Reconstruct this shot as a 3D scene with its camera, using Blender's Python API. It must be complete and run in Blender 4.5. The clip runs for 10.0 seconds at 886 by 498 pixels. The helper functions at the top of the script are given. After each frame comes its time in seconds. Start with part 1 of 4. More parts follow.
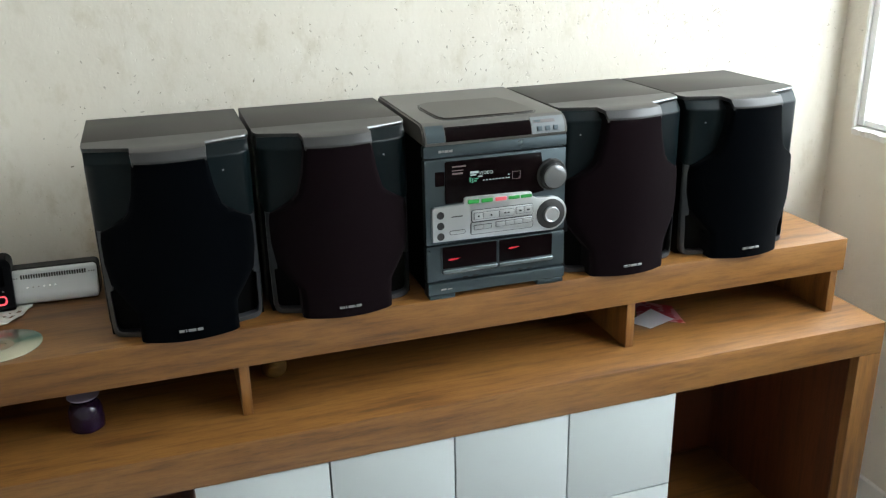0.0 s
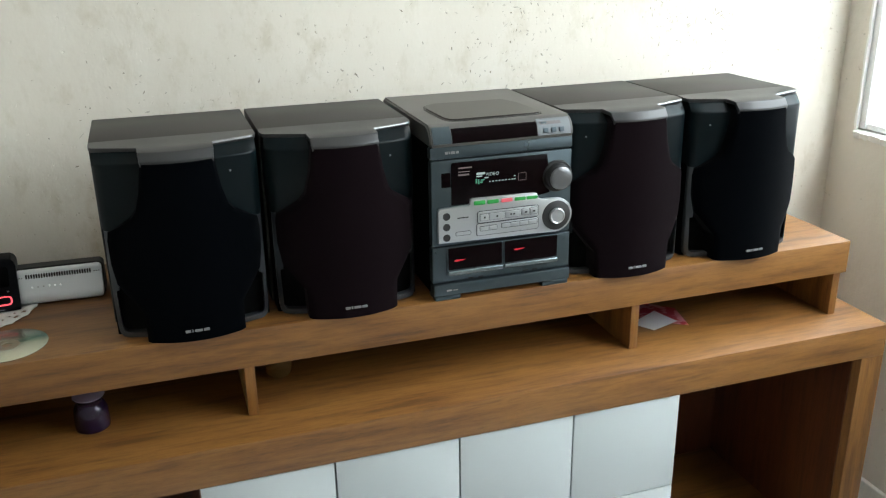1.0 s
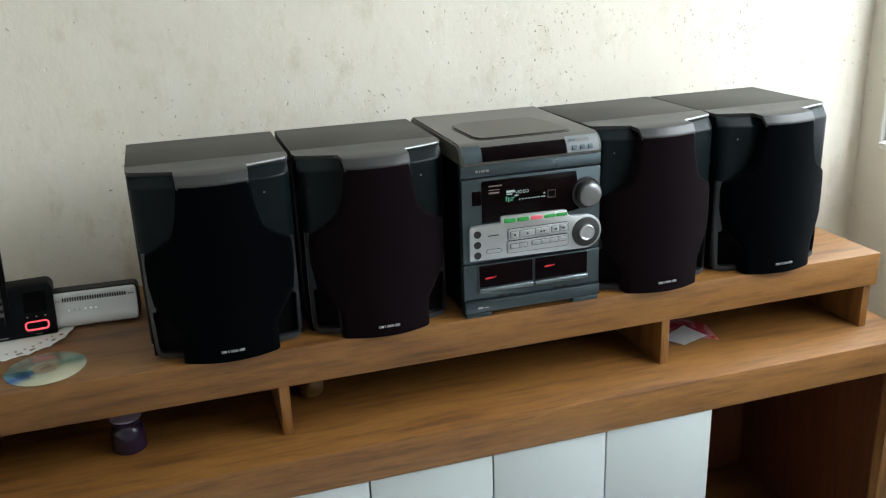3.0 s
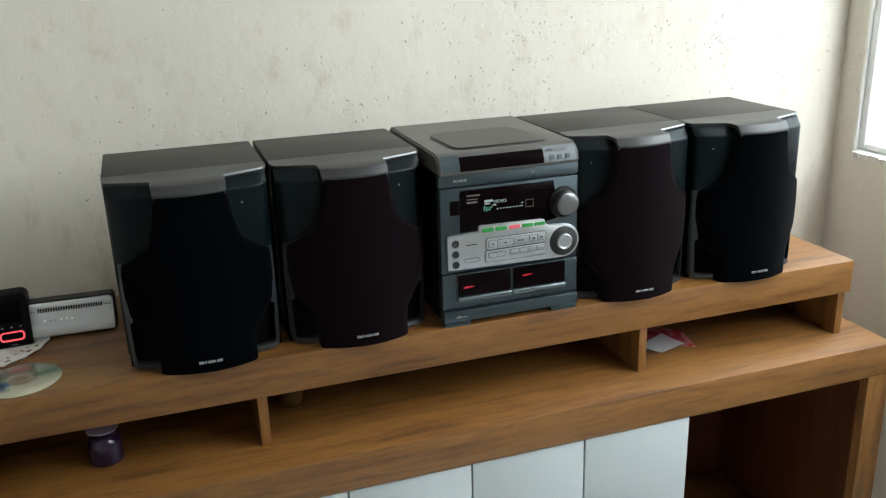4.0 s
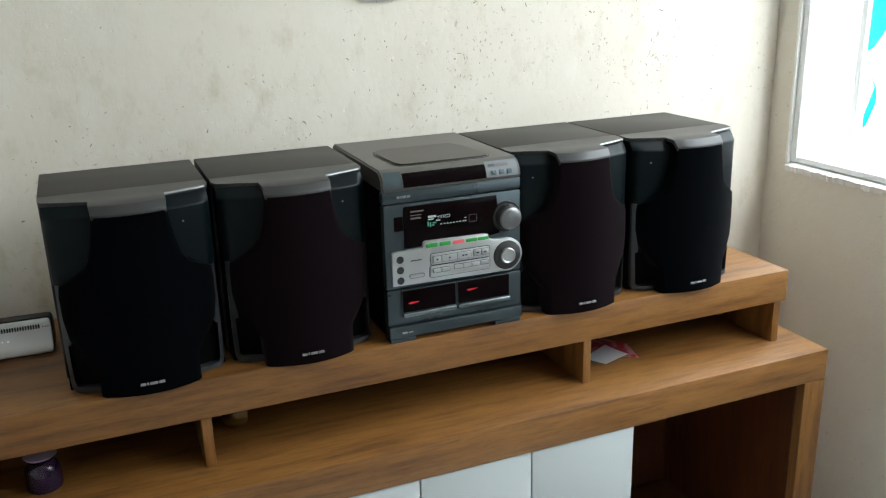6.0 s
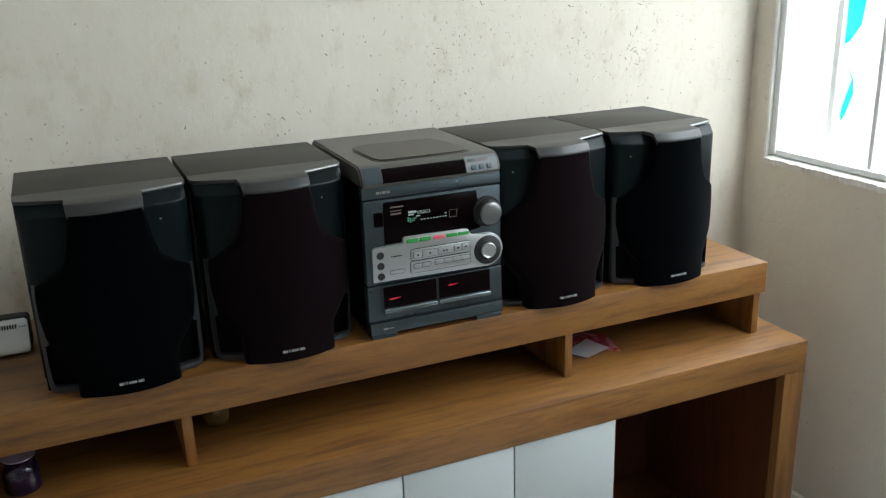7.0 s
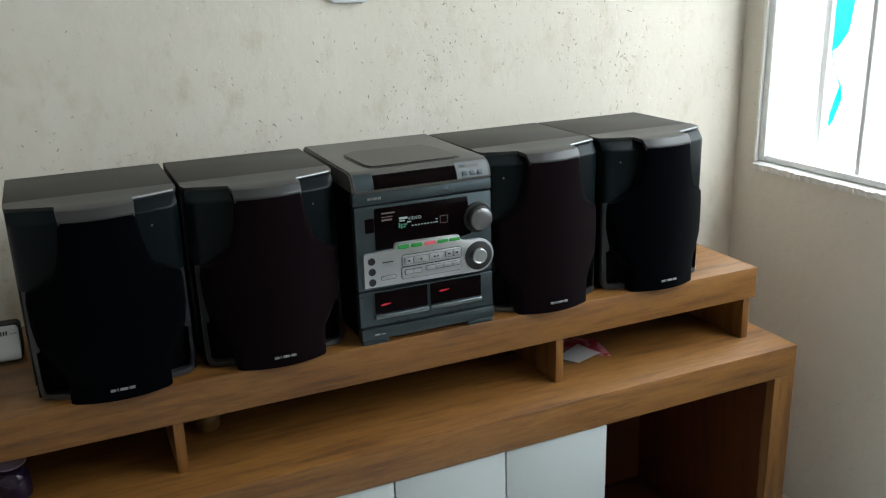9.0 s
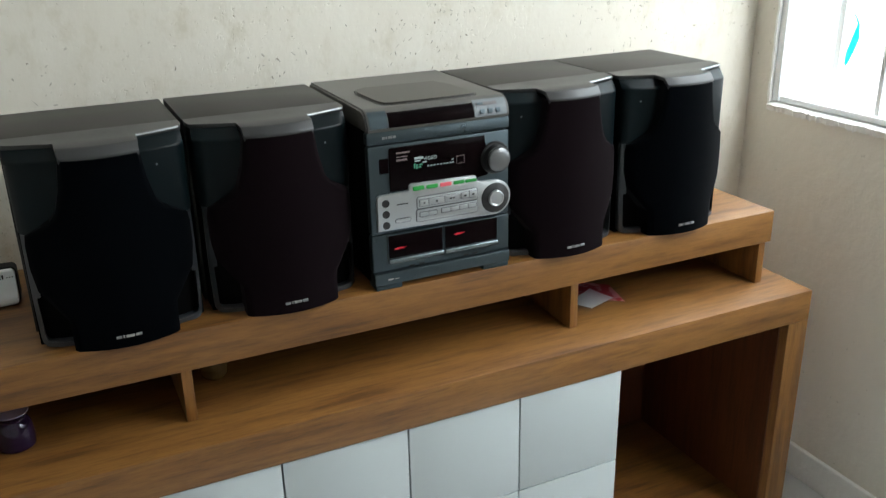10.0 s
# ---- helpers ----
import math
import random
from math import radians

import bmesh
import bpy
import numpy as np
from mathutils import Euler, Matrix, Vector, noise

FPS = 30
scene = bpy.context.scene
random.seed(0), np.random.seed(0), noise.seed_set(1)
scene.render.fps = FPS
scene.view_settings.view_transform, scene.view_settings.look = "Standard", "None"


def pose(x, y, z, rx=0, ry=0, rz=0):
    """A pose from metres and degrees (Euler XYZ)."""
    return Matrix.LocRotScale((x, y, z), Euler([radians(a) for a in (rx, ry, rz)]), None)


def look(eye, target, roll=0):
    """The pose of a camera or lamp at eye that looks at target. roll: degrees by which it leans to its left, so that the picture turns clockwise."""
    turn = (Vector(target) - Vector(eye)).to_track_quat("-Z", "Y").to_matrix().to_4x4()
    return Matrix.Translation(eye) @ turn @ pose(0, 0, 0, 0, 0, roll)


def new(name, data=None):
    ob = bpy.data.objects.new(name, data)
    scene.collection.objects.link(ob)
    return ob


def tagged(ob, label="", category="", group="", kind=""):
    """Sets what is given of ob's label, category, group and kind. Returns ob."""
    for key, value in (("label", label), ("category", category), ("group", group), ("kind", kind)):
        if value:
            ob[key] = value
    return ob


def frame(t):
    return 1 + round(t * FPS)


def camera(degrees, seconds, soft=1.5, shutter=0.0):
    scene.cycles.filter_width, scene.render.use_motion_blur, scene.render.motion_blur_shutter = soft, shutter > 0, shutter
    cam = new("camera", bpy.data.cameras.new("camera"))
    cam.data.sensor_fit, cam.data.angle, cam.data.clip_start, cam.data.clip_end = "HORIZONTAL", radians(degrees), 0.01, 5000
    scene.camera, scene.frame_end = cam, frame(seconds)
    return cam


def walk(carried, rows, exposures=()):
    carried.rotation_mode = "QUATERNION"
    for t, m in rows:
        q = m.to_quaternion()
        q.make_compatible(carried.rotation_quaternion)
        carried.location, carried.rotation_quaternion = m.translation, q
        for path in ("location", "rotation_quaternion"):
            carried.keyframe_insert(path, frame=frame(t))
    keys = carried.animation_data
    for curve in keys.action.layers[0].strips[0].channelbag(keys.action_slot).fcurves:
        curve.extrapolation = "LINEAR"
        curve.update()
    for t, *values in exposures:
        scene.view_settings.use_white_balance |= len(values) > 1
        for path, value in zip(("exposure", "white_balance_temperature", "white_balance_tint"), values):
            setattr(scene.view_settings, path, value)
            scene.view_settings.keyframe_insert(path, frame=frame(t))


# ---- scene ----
# heights of the path are given from the top of the raised shelf
SHELF_Z = 0.80
cam = camera(53.9, 10.0, soft=1.2, shutter=0.5)
PATH = [
    (0, (-1.264, -1.299, 0.597), (-0.689, 0.486, -0.098), -1.2),
    (0.5, (-1.276, -1.296, 0.595), (-0.71, 0.493, -0.096), -1.1),
    (1, (-1.281, -1.296, 0.596), (-0.696, 0.487, -0.094), -0.9),
    (1.5, (-1.287, -1.297, 0.596), (-0.707, 0.496, -0.073), -1.4),
    (2, (-1.3, -1.3, 0.598), (-0.752, 0.502, -0.072), -1.7),
    (2.2, (-1.302, -1.298, 0.604), (-0.747, 0.505, -0.061), -1.7),
    (3.3, (-1.309, -1.295, 0.603), (-0.753, 0.512, -0.051), -2.1),
    (3.5, (-1.306, -1.296, 0.606), (-0.731, 0.506, -0.046), -1.6),
    (4, (-1.303, -1.299, 0.608), (-0.705, 0.499, -0.033), -1.8),
    (4.5, (-1.313, -1.304, 0.608), (-0.697, 0.502, 0.009), -0.8),
    (5, (-1.295, -1.303, 0.6), (-0.649, 0.465, -0.075), -2.4),
    (5.5, (-1.309, -1.3, 0.594), (-0.633, 0.47, -0.045), -2.3),
    (5.7, (-1.303, -1.309, 0.603), (-0.607, 0.464, -0.004), -2.0),
    (6.8, (-1.297, -1.307, 0.607), (-0.557, 0.447, -0.005), -1.7),
    (7, (-1.294, -1.308, 0.604), (-0.546, 0.442, -0.011), -1.8),
    (7.5, (-1.292, -1.311, 0.598), (-0.531, 0.44, 0.001), -2.0),
    (8, (-1.299, -1.317, 0.599), (-0.572, 0.451, 0.009), -2.3),
    (8.5, (-1.297, -1.317, 0.6), (-0.569, 0.451, 0.013), -2.1),
    (9, (-1.294, -1.314, 0.605), (-0.528, 0.433, 0.003), -1.8),
    (9.5, (-1.293, -1.317, 0.596), (-0.534, 0.434, -0.004), -2.1),
    (9.8, (-1.316, -1.267, 0.605), (-0.537, 0.432, -0.107), -0.8),
    (10, (-1.325, -1.241, 0.588), (-0.541, 0.449, -0.139), -1.2),
]
EXPOSURES = [(0, 0.03), (2.0, -0.07), (4.0, -0.22), (5.0, -0.36), (5.6, -0.22), (7.0, -0.56), (8.0, -0.66), (9.5, -0.66), (10.0, -0.32)]
rise = Vector((0, 0, SHELF_Z))
walk(cam, [(t, look(Vector(eye) + rise, Vector(target) + rise, roll)) for t, eye, target, roll in PATH], EXPOSURES)

# ---- light ----
world = bpy.data.worlds.new("sky")
scene.world = world
world.use_nodes = True
sky = world.node_tree.nodes.new("ShaderNodeTexSky")
sky.sky_type, sky.sun_disc = "NISHITA", False
sky.sun_elevation, sky.sun_rotation = radians(50), radians(100)
world.node_tree.nodes["Background"].inputs[1].default_value = 0.1
world.node_tree.links.new(sky.outputs[0], world.node_tree.nodes["Background"].inputs[0])
scene.view_settings.exposure = 0.0


# ---- materials ----
def material(name, color, rough=0.5, metal=0.0, **more):
    m = bpy.data.materials.new(name)
    m.use_nodes = True
    b = m.node_tree.nodes["Principled BSDF"]
    b.inputs["Base Color"].default_value = (*color, 1)
    b.inputs["Roughness"].default_value = rough
    b.inputs["Metallic"].default_value = metal
    for key, value in more.items():
        b.inputs[key.replace("_", " ")].default_value = value
    return m


class Net:
    """Short hand for wiring a material's nodes."""

    def __init__(self, m):
        self.t = m.node_tree
        self.b = self.t.nodes["Principled BSDF"]
        self.co = self.t.nodes.new("ShaderNodeTexCoord").outputs["Object"]

    def node(self, kind, **props):
        n = self.t.nodes.new(kind)
        for key, value in props.items():
            n.inputs[key.replace("_", " ")].default_value = value
        return n

    def scaled(self, sx, sy, sz):
        n = self.node("ShaderNodeMapping", Scale=(sx, sy, sz))
        self.t.links.new(self.co, n.inputs[0])
        return n.outputs[0]

    def noise(self, co, scale, detail=4.0, rough=0.55):
        n = self.node("ShaderNodeTexNoise", Scale=scale, Detail=detail, Roughness=rough)
        self.t.links.new(co, n.inputs["Vector"])
        return n.outputs["Fac"]

    def ramp(self, fac, *stops):
        n = self.t.nodes.new("ShaderNodeValToRGB")
        while len(n.color_ramp.elements) < len(stops):
            n.color_ramp.elements.new(0.5)
        for e, (at, c) in zip(n.color_ramp.elements, stops):
            e.position, e.color = at, (c, c, c, 1) if isinstance(c, (int, float)) else (*c, 1)
        self.t.links.new(fac, n.inputs[0])
        return n.outputs[0]

    def mix(self, fac, a, b, how="MIX"):
        n = self.t.nodes.new("ShaderNodeMix")
        n.data_type, n.blend_type = "RGBA", how
        for slot, v in ((0, fac), (6, a), (7, b)):
            if isinstance(v, (int, float)):
                n.inputs[slot].default_value = v if slot == 0 else (v, v, v, 1)
            elif isinstance(v, tuple):
                n.inputs[slot].default_value = (*v, 1)
            else:
                self.t.links.new(v, n.inputs[slot])
        return n.outputs[2]

    def math(self, how, a, b):
        n = self.t.nodes.new("ShaderNodeMath")
        n.operation = how
        for slot, v in ((0, a), (1, b)):
            if isinstance(v, (int, float)):
                n.inputs[slot].default_value = v
            else:
                self.t.links.new(v, n.inputs[slot])
        return n.outputs[0]

    def bump(self, height, strength=0.3, distance=0.002):
        n = self.node("ShaderNodeBump", Strength=strength, Distance=distance)
        self.t.links.new(height, n.inputs["Height"])
        self.t.links.new(n.outputs[0], self.b.inputs["Normal"])

    def to(self, out, slot):
        self.t.links.new(out, self.b.inputs[slot])


def wood_material(name, across, tint=1.0):
    """Honey oak laminate; the grain runs along the axis that `across` squeezes least."""
    m = material(name, (0.36, 0.19, 0.07), 0.36, Specular_IOR_Level=0.42, Coat_Weight=0.30, Coat_Roughness=0.40)
    tint = Vector(tint) if isinstance(tint, tuple) else Vector((tint,) * 3)
    n = Net(m)
    co = n.scaled(*across)
    broad = n.noise(co, 1.0, 5, 0.6)
    fine = n.noise(n.scaled(*[a * 6 for a in across]), 1.0, 6, 0.7)
    blotch = n.noise(n.co, 5.0, 3)
    shade = lambda *v: tuple(p * q for p, q in zip(tint, v))
    base = n.ramp(broad, (0.34, shade(0.089, 0.0325, 0.0066)), (0.46, shade(0.173, 0.0705, 0.0135)), (0.56, shade(0.213, 0.093, 0.0190)), (0.68, shade(0.123, 0.049, 0.0100)))
    streak = n.ramp(fine, (0.32, 0.76), (0.50, 0.98), (0.8, 1.10))
    pore = n.noise(n.scaled(*[a * 15 for a in across]), 1.0, 3, 0.6)
    fleck = n.ramp(n.math("ADD", pore, n.math("MULTIPLY", n.math("SUBTRACT", 0.5, broad), 0.35)), (0.56, 1.0), (0.68, 0.78))
    streak = n.mix(1.0, streak, fleck, "MULTIPLY")
    col = n.mix(1.0, base, streak, "MULTIPLY")
    mark = n.noise(n.scaled(*[a * 2.3 for a in across]), 1.0, 2, 0.5)
    col = n.mix(n.ramp(mark, (0.63, 0.0), (0.74, 0.55)), col, shade(0.072, 0.026, 0.0050))
    n.to(n.mix(n.ramp(blotch, (0.35, 0.0), (0.7, 0.25)), col, shade(0.204, 0.089, 0.0200)), "Base Color")
    n.to(n.ramp(fine, (0.2, 0.56), (0.8, 0.44)), "Roughness")
    n.bump(fine, 0.12, 0.0006)
    return m


WOOD_X = wood_material("oak_laminate_long", (3.8, 38, 38))
WOOD_Z = wood_material("oak_laminate_upright", (36, 36, 3.0))
WHITE_LACQUER = material("white_lacquer", (0.74, 0.77, 0.78), 0.32)
n = Net(WHITE_LACQUER)
n.to(n.mix(n.ramp(n.noise(n.co, 7.0), (0.4, 0.0), (0.75, 0.3)), (0.435, 0.475, 0.475), (0.415, 0.455, 0.455)), "Base Color")
# oak tinted dark and reddish, so its colour holds the shade inside the niches
WOOD_NICHE_SHADE = wood_material("oak_in_niche_shade", (26, 26, 2.2), (0.52, 0.32, 0.36))
# the same oak, darkened further for the deep shade under the raised shelf
WOOD_DEEP_SHADE = wood_material("oak_in_shelf_shade", (26, 26, 2.2), (0.22, 0.13, 0.15))
DARK_GAP = material("dark_carcass", (0.008, 0.007, 0.006), 0.8)

PLASTER = material("cream_plaster", (0.80, 0.775, 0.69), 0.85)
n = Net(PLASTER)
cloud = n.noise(n.co, 1.7, 5)
patch = n.noise(n.scaled(1.0, 1.0, 0.7), 7.0, 7, 0.65)
trowel = n.noise(n.scaled(1.0, 1.0, 0.8), 26.0, 6, 0.7)
spread = n.node("ShaderNodeMapping", Scale=(1.0, 1.0, 0.42), Rotation=(0.0, radians(24), 0.0))
n.t.links.new(n.co, spread.inputs[0])
scratch = n.noise(spread.outputs[0], 150.0, 5, 0.72)
slant = n.node("ShaderNodeMapping", Scale=(1.0, 1.0, 0.40), Rotation=(0.0, radians(-58), 0.0))
n.t.links.new(n.co, slant.inputs[0])
nick = n.noise(slant.outputs[0], 170.0, 5, 0.72)
across = n.t.nodes.new("ShaderNodeSeparateXYZ")
n.t.links.new(n.co, across.inputs[0])
side = n.math("MULTIPLY", n.ramp(n.math("ADD", across.outputs[0], 1.9), (0.3, 0.0), (1.0, 1.0)), 0.03)
where = n.ramp(n.noise(n.scaled(1.0, 1.0, 0.8), 4.2, 4, 0.6), (0.44, 0.0), (0.70, 1.0))
lift = n.math("ADD", n.math("MULTIPLY", where, 0.075), side)
chip = n.math("MAXIMUM", n.ramp(n.math("ADD", scratch, lift), (0.745, 0.0), (0.785, 1.0)), n.ramp(n.math("ADD", nick, lift), (0.745, 0.0), (0.785, 1.0)))
curl = n.ramp(n.math("ABSOLUTE", n.math("SUBTRACT", n.noise(n.scaled(1.0, 1.0, 0.7), 84.0, 4, 0.65), 0.5), 0.0), (0.024, 1.0), (0.06, 0.0))
sparse = n.ramp(n.math("ADD", n.noise(n.co, 88.0, 3, 0.6), n.math("MULTIPLY", lift, 1.0)), (0.692, 0.0), (0.725, 1.0))
chip = n.math("MAXIMUM", chip, n.math("MULTIPLY", curl, sparse))
paint = n.mix(n.ramp(cloud, (0.35, 0.0), (0.7, 1.0)), (0.74, 0.69, 0.595), (0.68, 0.63, 0.54))
paint = n.mix(n.ramp(patch, (0.5, 0.0), (0.72, 0.5)), paint, (0.785, 0.75, 0.67))
stain = n.ramp(n.math("ADD", n.noise(n.scaled(1, 1, 0.6), 20.0, 6, 0.7), n.math("MULTIPLY", where, 0.06)), (0.55, 0.0), (0.73, 0.55))
paint = n.mix(stain, paint, (0.56, 0.50, 0.38))
# an old brown run down the wall beside the loudspeakers
run = n.math("MULTIPLY", n.ramp(n.math("ABSOLUTE", n.math("ADD", across.outputs[0], 1.417), 0.0), (0.004, 1.0), (0.017, 0.0)), n.ramp(n.math("SUBTRACT", across.outputs[2], SHELF_Z), (0.10, 1.0), (0.17, 0.0)))
paint = n.mix(n.math("MULTIPLY", run, n.ramp(trowel, (0.35, 0.1), (0.6, 0.75))), paint, (0.50, 0.41, 0.27))
depth = n.ramp(n.noise(n.co, 24.0, 3, 0.6), (0.36, 0.12), (0.62, 0.85))
n.to(n.mix(n.math("MULTIPLY", chip, depth), paint, (0.40, 0.34, 0.25)), "Base Color")
rough_h = n.math("ADD", n.math("MULTIPLY", patch, 0.7), n.math("MULTIPLY", trowel, 0.20))
rough_h = n.math("SUBTRACT", n.math("ADD", rough_h, n.math("MULTIPLY", n.noise(n.co, 160.0, 4), 0.04)), n.math("MULTIPLY", chip, 0.9))
n.bump(rough_h, 0.5, 0.006)

TAUPE = material("taupe_plaster", (0.62, 0.56, 0.48), 0.85)
n = Net(TAUPE)
cloud = n.noise(n.co, 2.3, 5)
speck = n.ramp(n.noise(n.co, 55.0, 3), (0.70, 0.0), (0.76, 0.5))
paint = n.mix(n.ramp(cloud, (0.35, 0.0), (0.7, 1.0)), (0.80, 0.75, 0.66), (0.72, 0.68, 0.60))
n.to(n.mix(speck, paint, (0.30, 0.25, 0.19)), "Base Color")
n.bump(n.noise(n.co, 17.0, 7, 0.62), 0.7, 0.006)
FAR_PLASTER = material("pale_plaster", (0.80, 0.77, 0.71), 0.85)
n = Net(FAR_PLASTER)
n.bump(n.noise(n.co, 30.0, 6, 0.6), 0.4, 0.003)
FLOOR_TILE = material("grey_floor_tile", (0.42, 0.42, 0.42), 0.3)
n = Net(FLOOR_TILE)
n.to(n.mix(n.ramp(n.noise(n.co, 9.0, 6), (0.3, 0.0), (0.7, 1.0)), (0.54, 0.54, 0.54), (0.45, 0.45, 0.46)), "Base Color")
PAVING = material("pale_concrete", (0.62, 0.61, 0.58), 0.9)
n = Net(PAVING)
n.bump(n.noise(n.co, 20.0, 6), 0.4, 0.003)
CEILING_WHITE = material("ceiling_paint", (0.88, 0.88, 0.86), 0.9)
ALUMINIUM = material("painted_aluminium", (0.90, 0.93, 0.95), 0.35)
SILL_WHITE = material("chipped_white_sill", (0.88, 0.87, 0.84), 0.7)
n = Net(SILL_WHITE)
n.bump(n.noise(n.co, 60.0, 5), 0.6, 0.004)


def glow_material(name, color, strength):
    m = bpy.data.materials.new(name)
    m.use_nodes = True
    b = m.node_tree.nodes["Principled BSDF"]
    b.inputs["Base Color"].default_value = (0, 0, 0, 1)
    b.inputs["Emission Color"].default_value = (*color, 1)
    b.inputs["Emission Strength"].default_value = strength
    return m


DAY = glow_material("bright_overcast_day", (0.87, 0.955, 1.0), 12.5)
# an overcast sky is brighter overhead than at the horizon
n = Net(DAY)
height = n.t.nodes.new("ShaderNodeSeparateXYZ")
n.t.links.new(n.co, height.inputs[0])
n.to(n.math("ADD", 3.8, n.math("MULTIPLY", n.math("MAXIMUM", n.math("SUBTRACT", height.outputs[2], 1.6), 0.0), 7.7)), "Emission Strength")
GLASS = bpy.data.materials.new("window_glass")
GLASS.use_nodes = True
g = GLASS.node_tree
g.nodes.remove(g.nodes["Principled BSDF"])
clear, gloss, blend = g.nodes.new("ShaderNodeBsdfTransparent"), g.nodes.new("ShaderNodeBsdfGlossy"), g.nodes.new("ShaderNodeMixShader")
gloss.inputs["Roughness"].default_value = 0.02
blend.inputs[0].default_value = 0.05
g.links.new(clear.outputs[0], blend.inputs[1])
g.links.new(gloss.outputs[0], blend.inputs[2])
g.links.new(blend.outputs[0], g.nodes["Material Output"].inputs[0])


# ---- building helpers ----
def part(name, bm, mat, parent=None, label="", smooth=35):
    """One bmesh as one mesh object, under a thing or a part."""
    me = bpy.data.meshes.new(name)
    bmesh.ops.recalc_face_normals(bm, faces=bm.faces)
    bm.to_mesh(me)
    bm.free()
    me.materials.append(mat)
    if smooth:
        me.polygons.foreach_set("use_smooth", [True] * len(me.polygons))
        me.set_sharp_from_angle(angle=radians(smooth))
    ob = new(name, me)
    ob.parent = parent
    return tagged(ob, label)


def thing(name, m, label, category, group="", kind=""):
    ob = new(name)
    ob.empty_display_size = 0.05
    ob.matrix_basis = m
    return tagged(ob, label, category, group, kind)


def box(x0, x1, y0, y1, z0, z1, bevel=0.0, segments=2, bm=None):
    b = bmesh.new()
    bmesh.ops.create_cube(b, size=1)
    for v in b.verts:
        v.co = Vector((x0 + (v.co.x + 0.5) * (x1 - x0), y0 + (v.co.y + 0.5) * (y1 - y0), z0 + (v.co.z + 0.5) * (z1 - z0)))
    if bevel:
        bmesh.ops.bevel(b, geom=b.edges[:], offset=bevel, segments=segments, affect="EDGES", profile=0.5)
    if bm is None:
        return b
    me = bpy.data.meshes.new("joined")
    b.to_mesh(me)
    b.free()
    bm.from_mesh(me)
    bpy.data.meshes.remove(me)
    return bm


def prism(outline, y0, y1, bevel=0.0, segments=2, axis="y"):
    """An outline in x and z, drawn out from y0 (front) to y1; axis z: an outline in x and y, from z0 to z1."""
    b = bmesh.new()
    put = (lambda p, d: (p[0], d, p[1])) if axis == "y" else (lambda p, d: (p[0], p[1], d))
    front = [b.verts.new(put(p, y0)) for p in outline]
    back = [b.verts.new(put(p, y1)) for p in outline]
    f = b.faces.new(front)
    b.faces.new(back[::-1])
    k = len(outline)
    for i in range(k):
        b.faces.new((front[i], back[i], back[(i + 1) % k], front[(i + 1) % k]))
    bmesh.ops.recalc_face_normals(b, faces=b.faces)
    if bevel:
        bmesh.ops.bevel(b, geom=list(f.edges), offset=bevel, segments=segments, affect="EDGES", profile=0.5)
    return b


def rounded(x0, x1, z0, z1, r, n=5):
    pts = []
    for cx, cz, a in ((x1 - r, z1 - r, 0), (x0 + r, z1 - r, 90), (x0 + r, z0 + r, 180), (x1 - r, z0 + r, 270)):
        for i in range(n + 1):
            w = radians(a + 90 * i / n)
            pts.append((cx + r * math.cos(w), cz + r * math.sin(w)))
    return pts


def ring(profile, steps=40, axis="y", centre=(0, 0, 0)):
    """A profile of (radius, depth) turned about an axis."""
    b = bmesh.new()
    rows = []
    for r, d in profile:
        row = []
        for i in range(steps):
            w = 2 * math.pi * i / steps
            c, s = r * math.cos(w), r * math.sin(w)
            p = (c, d, s) if axis == "y" else (c, s, d)
            row.append(b.verts.new((p[0] + centre[0], p[1] + centre[1], p[2] + centre[2])))
        rows.append(row)
    for a, c in zip(rows, rows[1:]):
        for i in range(steps):
            b.faces.new((a[i], a[(i + 1) % steps], c[(i + 1) % steps], c[i]))
    b.faces.new(rows[0])
    b.faces.new(rows[-1][::-1])
    bmesh.ops.remove_doubles(b, verts=b.verts, dist=1e-6)
    return b


# ---- the room ----
WALL_X, WALL_Y = 0.295, 0.408          # inner faces of the window wall and the wall behind the sideboard
LEFT_X, REAR_Y, CEIL_Z = -3.3, -3.3, 2.6
T = 0.16


def structure(name, bm, mat, label, category):
    return tagged(part(name, bm, mat, None, "", 0), label, category, kind="structure")


structure("floor", box(LEFT_X - T, WALL_X + T, REAR_Y - T, WALL_Y + T, -0.12, 0), FLOOR_TILE, "pale grey glazed tile floor of the room", "floor")
structure("ceiling", box(LEFT_X - T, WALL_X + T, REAR_Y - T, WALL_Y + T, CEIL_Z, CEIL_Z + 0.12), CEILING_WHITE, "plain white painted ceiling", "ceiling")
structure("wall_north", box(LEFT_X - T, WALL_X + T, WALL_Y, WALL_Y + T, 0, CEIL_Z), PLASTER, "cream plaster wall with chipped peeling paint", "wall")
structure("wall_west", box(LEFT_X - T, LEFT_X, REAR_Y, WALL_Y, 0, CEIL_Z), FAR_PLASTER, "pale plastered side wall", "wall")

